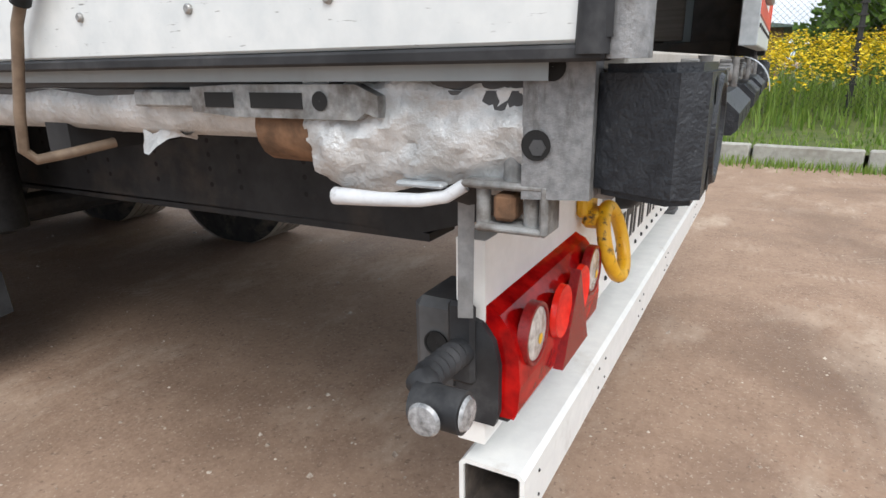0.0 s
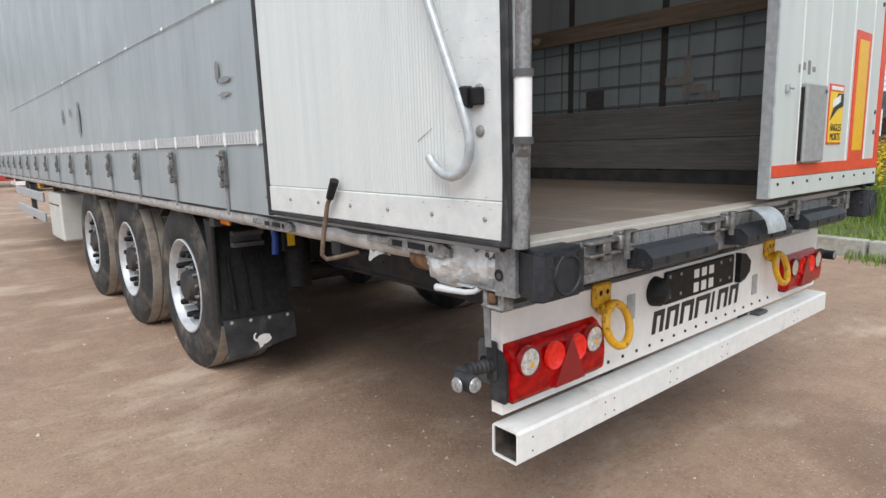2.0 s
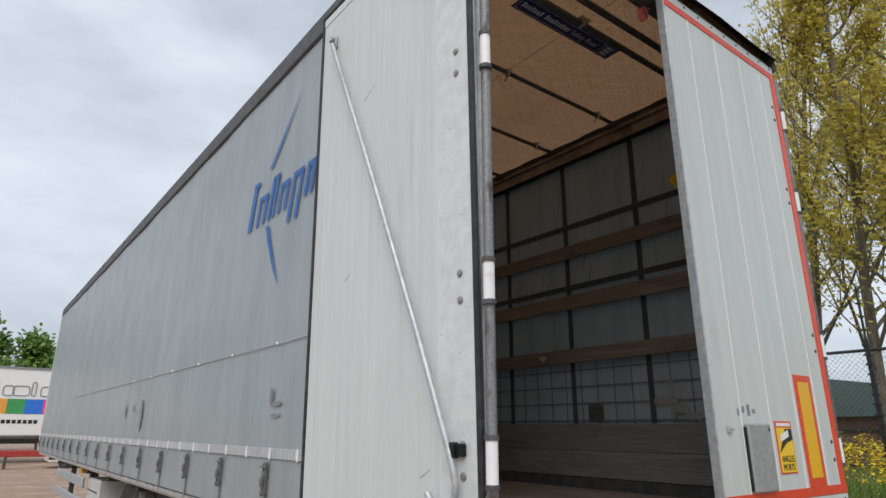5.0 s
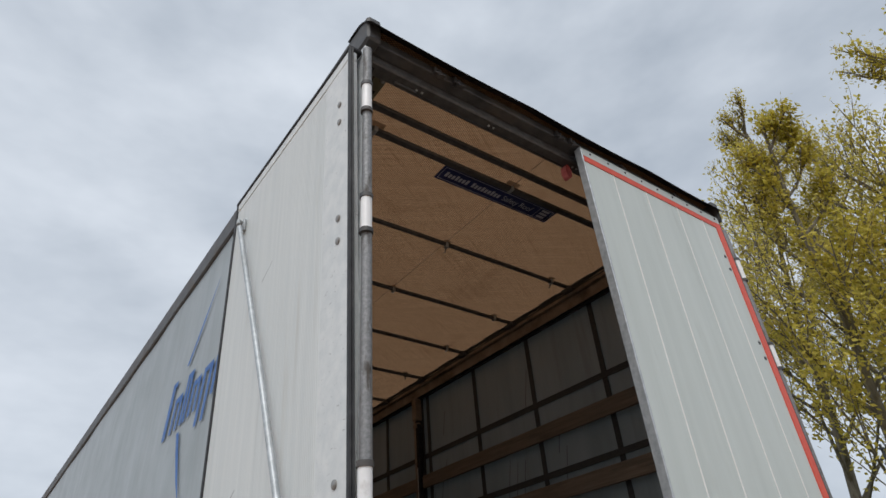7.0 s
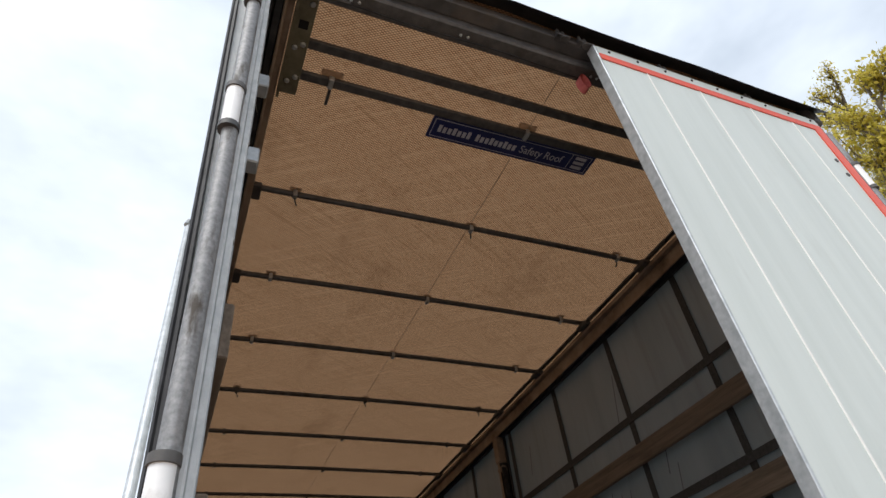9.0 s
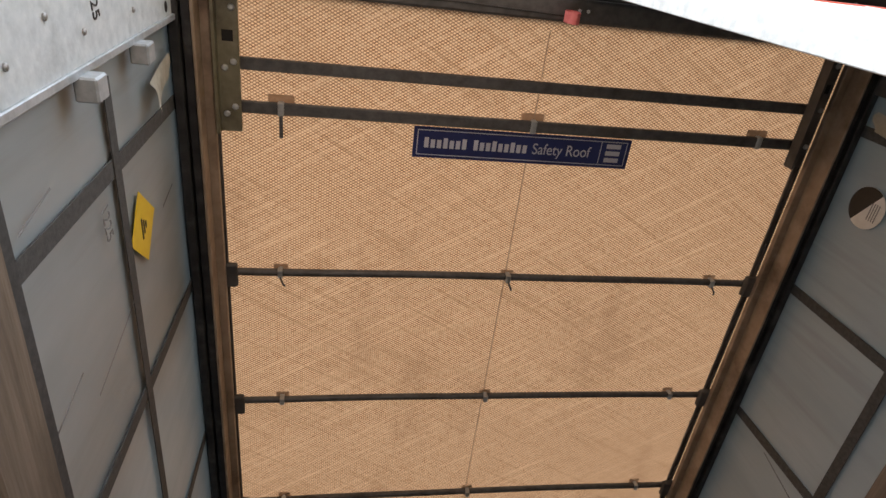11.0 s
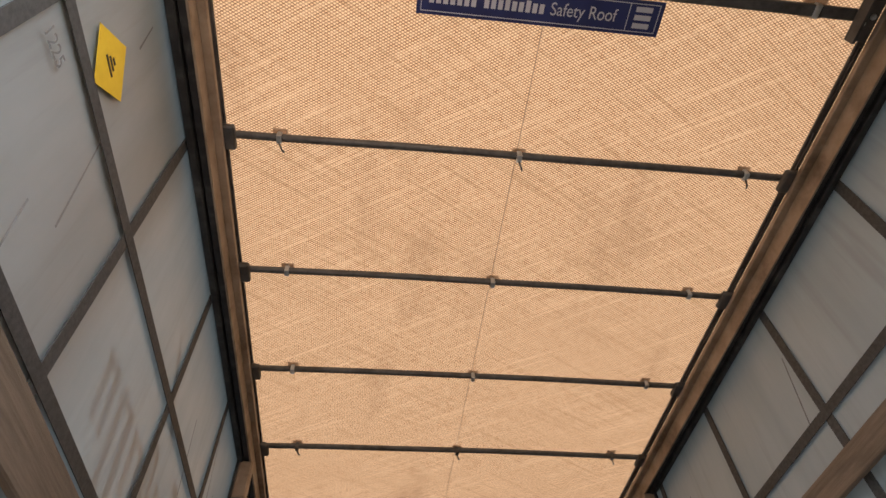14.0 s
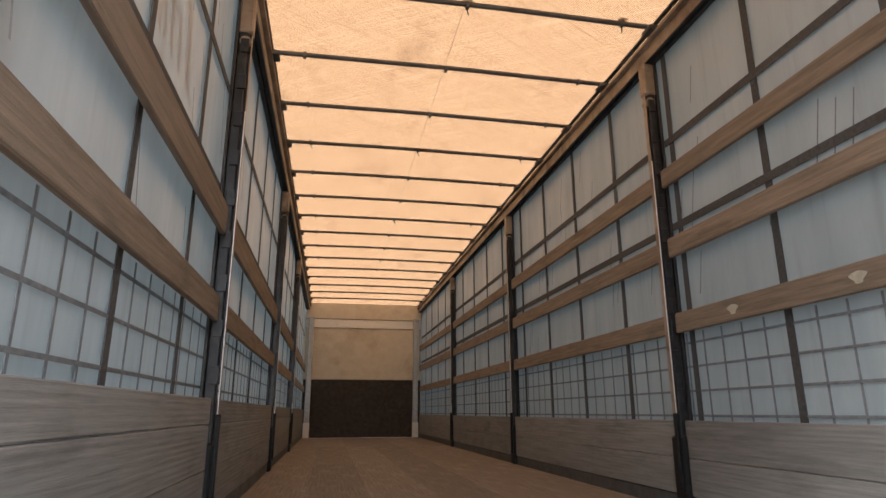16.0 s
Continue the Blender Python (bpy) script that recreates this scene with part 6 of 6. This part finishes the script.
    for yy, z, w, h in ((1.80, 1.70, 0.05, 0.10), (1.73, 1.66, 0.16, 0.025), (1.74, 1.60, 0.13, 0.02), (5.6, 1.70, 0.07, 0.14), (5.25, 1.72, 0.05, 0.08), (4.9, 1.66, 0.12, 0.30)):
        sh = Shape().prism([(yy + w / 2 * math.cos(a) * rng.uniform(0.7, 1.1), z + h / 2 * math.sin(a) * rng.uniform(0.8, 1.1)) for a in [2 * math.pi * k / 14 for k in range(14)]], "x", o(0.0042), o(0.0025))
        part("repair_patch", sh, STRAPGREY if w > 0.1 else SCUFF, cur, "worn repair patch")


def build_roof():
    s = Shape().grid(lambda u, w: (0.03 + 2.49 * w, 0.02 + 13.69 * u, ROOF_Z + 0.006 * math.sin(math.pi * w) + 0.004 * noise.noise((w * 5, u * 30, 2)) - 0.005 * abs(math.sin((13.58 * u - 1.24) * math.pi / 0.7))), 200, 20)
    part("roof_canvas", s, BURLAP, trailer, "tan woven roof canvas with daylight glowing through", True)
    part("canvas_seam", Shape().box((1.263, 0.2, 3.923), (1.2648, 13.5, 3.925)), RUNNER, trailer, "thin lengthwise seam in the canvas")
    for x0, m in ((0.0, 1), (WIDTH, -1)):
        X = lambda d: x0 + m * d
        part("roof_rail", Shape().box((X(-0.012), 0.0, 3.81), (X(0.055), 13.6, 3.955), 0.01), DARKSTEEL, trailer, "dark roof side rail")
        part("curtain_track", Shape().box((X(0.055), 0.1, 3.775), (X(0.085), 13.55, 3.83), 0.004).box((X(0.020), 0.1, 3.76), (X(0.05), 13.55, 3.81), 0.004), RUBBER, trailer, "black curtain runner track")
        part("roof_ledge", Shape().box((X(0.085), 0.1, 3.845), (X(0.125), 13.55, 3.87), 0.003), RUNNER, trailer, "tan inner roof rail")
        part("rail_face", Shape().box((X(0.086), 0.16, 3.762), (X(0.096), 13.55, 3.844), 0.002), RUNNER, trailer, "tan inner face of the roof rail")
        part("edge_strip", Shape().box((X(0.097), 0.16, 3.904), (X(0.128), 13.55, 3.914), 0.002), DARKSTEEL, trailer, "dark strip along the canvas edge")
        teeth = Shape()
        y = 0.3
        while y < 13.4:
            teeth.box((X(0.108), y, 3.895), (X(0.118), y + 0.2, 3.925))
            y += 0.35
        part("canvas_edge", teeth, DARKSTEEL, trailer, "scalloped dark canvas edge", kind="stuff")
    ys = [1.172, 1.842, 2.506, 3.178, 3.862, 4.542] + [5.231 + 0.69 * k for k in range(12)]
    for k, y in enumerate(ys):
        sag = 0.012
        bow = part("roof_bow", Shape().tube([(0.11 + 2.33 * i / 12, y + 0.0015 * math.sin(i * 1.1 + k), 3.936 + 0.010 * math.sin(math.pi * i / 12)) for i in range(13)], 0.0155, 10), BOWSTEEL, trailer, "dark tubular steel roof bow", True)
        for x, side in ((0.13, 0), (2.42, 1)):
            part("bow_carriage", Shape().box((x - 0.035, y - 0.05, 3.895), (x + 0.035, y + 0.05, 3.925), 0.006).tube([(x, y, 3.90), (x, y, 3.945)], 0.024, 10), DARKSTEEL, bow)
        for x in (0.325, 1.272, 2.236):
            part("bow_clip", Shape().box((x - 0.010, y - 0.018, 3.917), (x + 0.010, y + 0.018, 3.956), 0.003), GALV if k < 3 else BOWSTEEL, bow)
            if k < 4:
                part("clip_patch", Shape().box((x - 0.028, y - 0.026, 3.9585), (x + 0.028, y + 0.026, 3.9605)), PATCH, bow)
            bow.location = (0, 0.04, -0.03)
            if (k + int(x * 3)) % 3 == 0:
                part("clip_tail", Shape().tube([(x, y + 0.012, 3.918), (x + 0.012, y + 0.035, 3.905), (x + 0.018, y + 0.05, 3.915)], 0.004, 6), BOWSTEEL, bow)
    for y in (0.357, 0.505):
        flat = part("flat_bow", Shape().box((0.14, y - 0.021, 3.93), (2.41, y + 0.021, 3.95), 0.004), BOWSTEEL, trailer, "flat dark steel roof strut")
        flat.location = (0, 0.04, -0.03)
        if y > 0.5:
            for x in (0.335, 1.26, 2.213):
                part("bow_clip", Shape().box((x - 0.011, y - 0.025, 3.922), (x + 0.011, y + 0.025, 3.953), 0.004), GALV, flat)
                part("clip_patch", Shape().box((x - 0.045, y - 0.045, 3.9585), (x + 0.045, y + 0.03, 3.9605)), PATCH, flat)
            part("clip_tail", Shape().box((0.33, y + 0.02, 3.915), (0.343, y + 0.10, 3.92), 0.002), BOWSTEEL, flat)
    # printed sign sewn to the canvas
    sg = part("roof_sign", Shape().box((0.824, 0.615, 3.9475), (1.69, 0.735, 3.951), 0.0), NAVY, trailer, "navy printed sign sewn to the roof canvas")
    sg.location = (-0.012, -0.040, -0.03)
    z = 3.9465
    part("sign_line", Shape().box((0.838, 0.626, z), (1.676, 0.629, z + 0.001)).box((0.838, 0.721, z), (1.676, 0.724, z + 0.001)).box((0.838, 0.626, z), (0.841, 0.724, z + 0.001)).box((1.673, 0.626, z), (1.676, 0.724, z + 0.001)).box((1.566, 0.626, z), (1.569, 0.724, z + 0.001)), SIGNLINE, sg)
    down = Matrix(((1, 0, 0, 0), (0, -1, 0, 0), (0, 0, -1, 0), (0, 0, 0, 1)))
    for a, count in ((0.866, 7), (1.056, 9)):
        for k in range(count):
            part("print_bar", Shape().box((a + k * 0.0242, 0.655 if k % 3 == 0 else 0.663, z - 0.0004), (a + k * 0.0242 + 0.0165, 0.695, z + 0.0008)), SIGNLINE, sg)
    lettering("sign_words", "Safety Roof", 0.062, Matrix.Translation((1.288, 0.695, z)) @ down, SIGNLINE, sg, "pale printed words", squeeze=0.83)
    for k in range(3):
        part("print_bar", Shape().box((1.59, 0.637 + k * 0.028, z), (1.65, 0.655 + k * 0.028, z + 0.001)), SIGNLINE, sg)


def build_interior():
    plank = Shape().box((-0.2042, 0, -0.028), (0.2042, 3.373, 0)).mesh("floor_board", FLOORWOOD)
    part("floor_bed", Shape().box((0.03, 0.106, 1.055), (2.52, 13.55, 1.09)), DARKSTEEL, trailer, "steel bed under the floor boards")
    for i in range(6):
        for j in range(4):
            placed("floor_board", plank, trailer, 0.252 + i * 0.409, 0.106 + j * 3.374, FLOOR_Z, "worn brown plywood floor board")
    for x0, m in ((0.0, 1), (WIDTH, -1)):
        X = lambda d: x0 + m * d
        posts = (3.20, 6.20, 9.05) if m > 0 else (3.42, 6.545, 9.80)
        for y in posts:
            p = part("side_pillar", Shape().box((X(0.035), y - 0.028, 1.10), (X(0.085), y + 0.028, 3.70), 0.006), PILLAR, trailer, "black steel sliding side pillar with pale worn edge")
            part("back_flange", Shape().box((X(0.02), y - 0.05, 1.10), (X(0.035), y + 0.05, 3.79), 0.003), PILLAR, p)
            part("front_rib", Shape().box((X(0.085), y - 0.010, 1.75), (X(0.098), y + 0.010, 3.65), 0.003), PILLAR, p)
            part("pillar_lock", Shape().box((X(0.03), y - 0.06, 1.12), (X(0.10), y + 0.06, 1.5), 0.01).box((X(0.09), y - 0.03, 1.22), (X(0.115), y - 0.005, 1.62), 0.004), PLASTIC, p, "black pillar lock with its lever")
            part("wear_strip", Shape().box((X(0.0985), y - 0.020, 1.62), (X(0.1015), y + 0.014, 3.55), 0.001), RUNNER, p, "worn tan face of the pillar")
            part("worn_edge", Shape().box((X(0.0985), y - 0.0255, 1.62), (X(0.1025), y - 0.0205, 3.1)), HINGE_WHITE, p, "bright worn edge")
            part("pillar_head", Shape().box((X(0.03), y - 0.035, 3.55), (X(0.105), y + 0.035, 3.77), 0.008).tube([(X(0.07), y - 0.03, 3.5), (X(0.07), y + 0.03, 3.5)], 0.03, 12), RUNNER, p, "tan pillar head with a roller")
            for k in range(9):
                part("slat_pocket", Shape().box((X(0.05), y - 0.04, 1.75 + k * 0.21), (X(0.092), y - 0.028, 1.83 + k * 0.21), 0.002), PILLAR, p)
        ends = (0.27,) + posts + (13.5,)
        bays = [(p0 + 0.05, p1 - 0.05) for p0, p1 in zip(ends, ends[1:])]
        zs = ((2.03, 2.147), (2.435, 2.58)) if m > 0 else ((2.052, 2.162), (2.485, 2.60), (2.912, 3.024))
        # Added dark filler: keeps outside light from leaking in below the side boards.
        part("board_gap_strip", Shape().box((X(0.03), 0.12, 1.09), (X(0.07), 13.55, 1.195), 0.003), DARKSTEEL, trailer, "dark strip added under the side boards to close off light")
        for y0, y1 in bays:
            for k, (z0, z1) in enumerate(zs):
                part("wooden_slat", Shape().box((X(0.045), y0, z0), (X(0.07), y1, z1), 0.004), SLAT, trailer, "rough brown wooden side slat")
            for z0, z1 in (((1.20, 1.386), (1.3885, 1.575), (1.5775, 1.687)) if m > 0 else ((1.20, 1.386), (1.3885, 1.582))):
                part("side_board", Shape().box((X(0.05), y0, z0), (X(0.075), y1, z1), 0.004), BOARD, trailer, "grooved grey wooden side board")
        if m < 0:
            for yy in (2.13, 2.86):
                part("knot_patch", Shape().prism([(yy + 0.035 * math.cos(a) * (1 + 0.4 * math.sin(3 * a)), 2.105 + 0.024 * math.sin(a)) for a in [2 * math.pi * k / 14 for k in range(14)]], "x", X(0.0705), X(0.0725)), TAPE, trailer, "pale bruise on the slat")
    # front bulkhead
    y = 13.62
    fw = part("front_bulkhead", Shape().box((0.03, y, 1.12), (2.52, y + 0.06, 2.30)), BULKDARK, trailer, "front bulkhead, dark scuffed plywood below and cream panel above")
    part("upper_panel", Shape().box((0.03, y, 2.305), (2.52, y + 0.06, 3.50)), CREAM, fw, "cream upper panel")
    part("white_band", Shape().box((0.03, y - 0.03, 3.40), (2.52, y + 0.05, 3.58), 0.004), WHITE, fw, "white cross band")
    part("top_beam", Shape().box((0.03, y - 0.05, 3.59), (2.52, y + 0.05, 3.932), 0.006), CREAM, fw, "cream top beam")
    for x in (0.09, 2.35):
        part("front_post", Shape().box((x, y - 0.10, 1.12), (x + 0.11, y - 0.001, 3.62), 0.008), GALV, trailer, "pale steel front corner post")
        part("post_foot", Shape().box((x - 0.01, y - 0.13, 1.12), (x + 0.12, y - 0.10, 1.42), 0.008), PRINT_WHITE, trailer, "pale post guard")
    # Out of sight behind the bulkhead; added to block daylight at the front end.
    part("front_light_stop", Shape().box((0.0, 13.69, 1.1), (2.55, 13.72, 3.95)), WHITE, trailer, "unseen white sheet added behind the bulkhead to shut out light")


def build_inner_stickers(left, right):
    before = set(left.children) | set(right.children)
    def diamond(parent, X, m, y, z, r, tilt):
        pts = [(y + r * math.cos(a + tilt) * 1.0, z + r * math.sin(a + tilt)) for a in (0, 1.571, 3.142, 4.712)]
        d = part("diamond_sticker", Shape().prism(pts, "x", X, X + m * 0.002), STICKER_YELLOW, parent, "yellow diamond warning sticker with unreadable print")
        for k in range(3):
            part("print_bar", Shape().box((X + m * 0.002, y - 0.03 + 0.01 * k, z - 0.018 + k * 0.016), (X + m * 0.0035, y + 0.03 - 0.01 * k, z - 0.010 + k * 0.016)), PRINT_BLACK, d)
    diamond(left, 0.017, 1, 0.698, 3.36, 0.108, 0.06)
    diamond(right, WIDTH - 0.017, -1, 0.70, 3.33, 0.108, 0.1)
    X = WIDTH - 0.018
    d = part("round_sticker", Shape().lathe([(0, 0.082), (-0.002, 0.082), (-0.002, 0.0005)], (X, 0.645, 3.63), "x", 36), PRINT_WHITE, right, "round black and white sticker with unreadable print")
    half = [(0.645 + 0.081 * math.cos(a), 3.63 + 0.081 * math.sin(a)) for a in [math.pi * k / 16 + 0.6 for k in range(17)]]
    part("dark_half", Shape().prism(half, "x", X - 0.0035, X - 0.002), PRINT_BLACK, d)
    for k in range(4):
        part("print_bar", Shape().box((X - 0.0032, 0.615, 3.575 + k * 0.011), (X - 0.002, 0.685, 3.579 + k * 0.011)), GREYPRINT, d)
    for parent, X, m in ((left, 0.019, 1), (right, WIDTH - 0.019, -1)):
        t = Shape().grid(lambda u, w: (X + m * (0.004 + 0.03 * u * u * (0.4 + w)), 0.31 + 0.07 * w + 0.03 * u, 3.76 - 0.26 * u + 0.02 * math.sin(w * 5)), 10, 4)
        part("peeling_tape", t, TAPE, parent, "yellowed tape peeling off the curtain", True)
    side = Matrix(((0, 0, 1, 0), (1, 0, 0, 0), (0, 1, 0, 0), (0, 0, 0, 1)))
    lettering("scrawled_number", "1225", 0.06, Matrix.Translation((0.0175, 0.525, 3.10)) @ side @ pose(0, 0, 0, 0, 0, 6), SCUFF, left, "faint handwritten number", squeeze=0.8)
    for ob in set(left.children) | set(right.children):
        if ob not in before:
            ob.location += Vector((0, 0.035, -0.03))


build_chassis()
build_wheels()
moved(build_mudguard, 0.04, -0.02, 0.0)
build_underbody_side()
moved(build_side_rail, 0.036, 0.015, 0.0)
build_latch(0.287, 0.57, 1.079, 0.016)
build_latch(1.20, 1.46, 1.066, 0.018)
moved(build_tail_lever, 0.037, 0.018, -0.008)
build_rear_sill()
moved(build_light_board, -0.012, -0.027, 0.0)
build_bumper()
build_left_door()
build_rear_frame()
build_right_door()
left_curtain = build_curtain("left")
right_curtain = build_curtain("right")
build_curtain_outside(left_curtain)
build_roof()
build_interior()
build_inner_stickers(left_curtain, right_curtain)
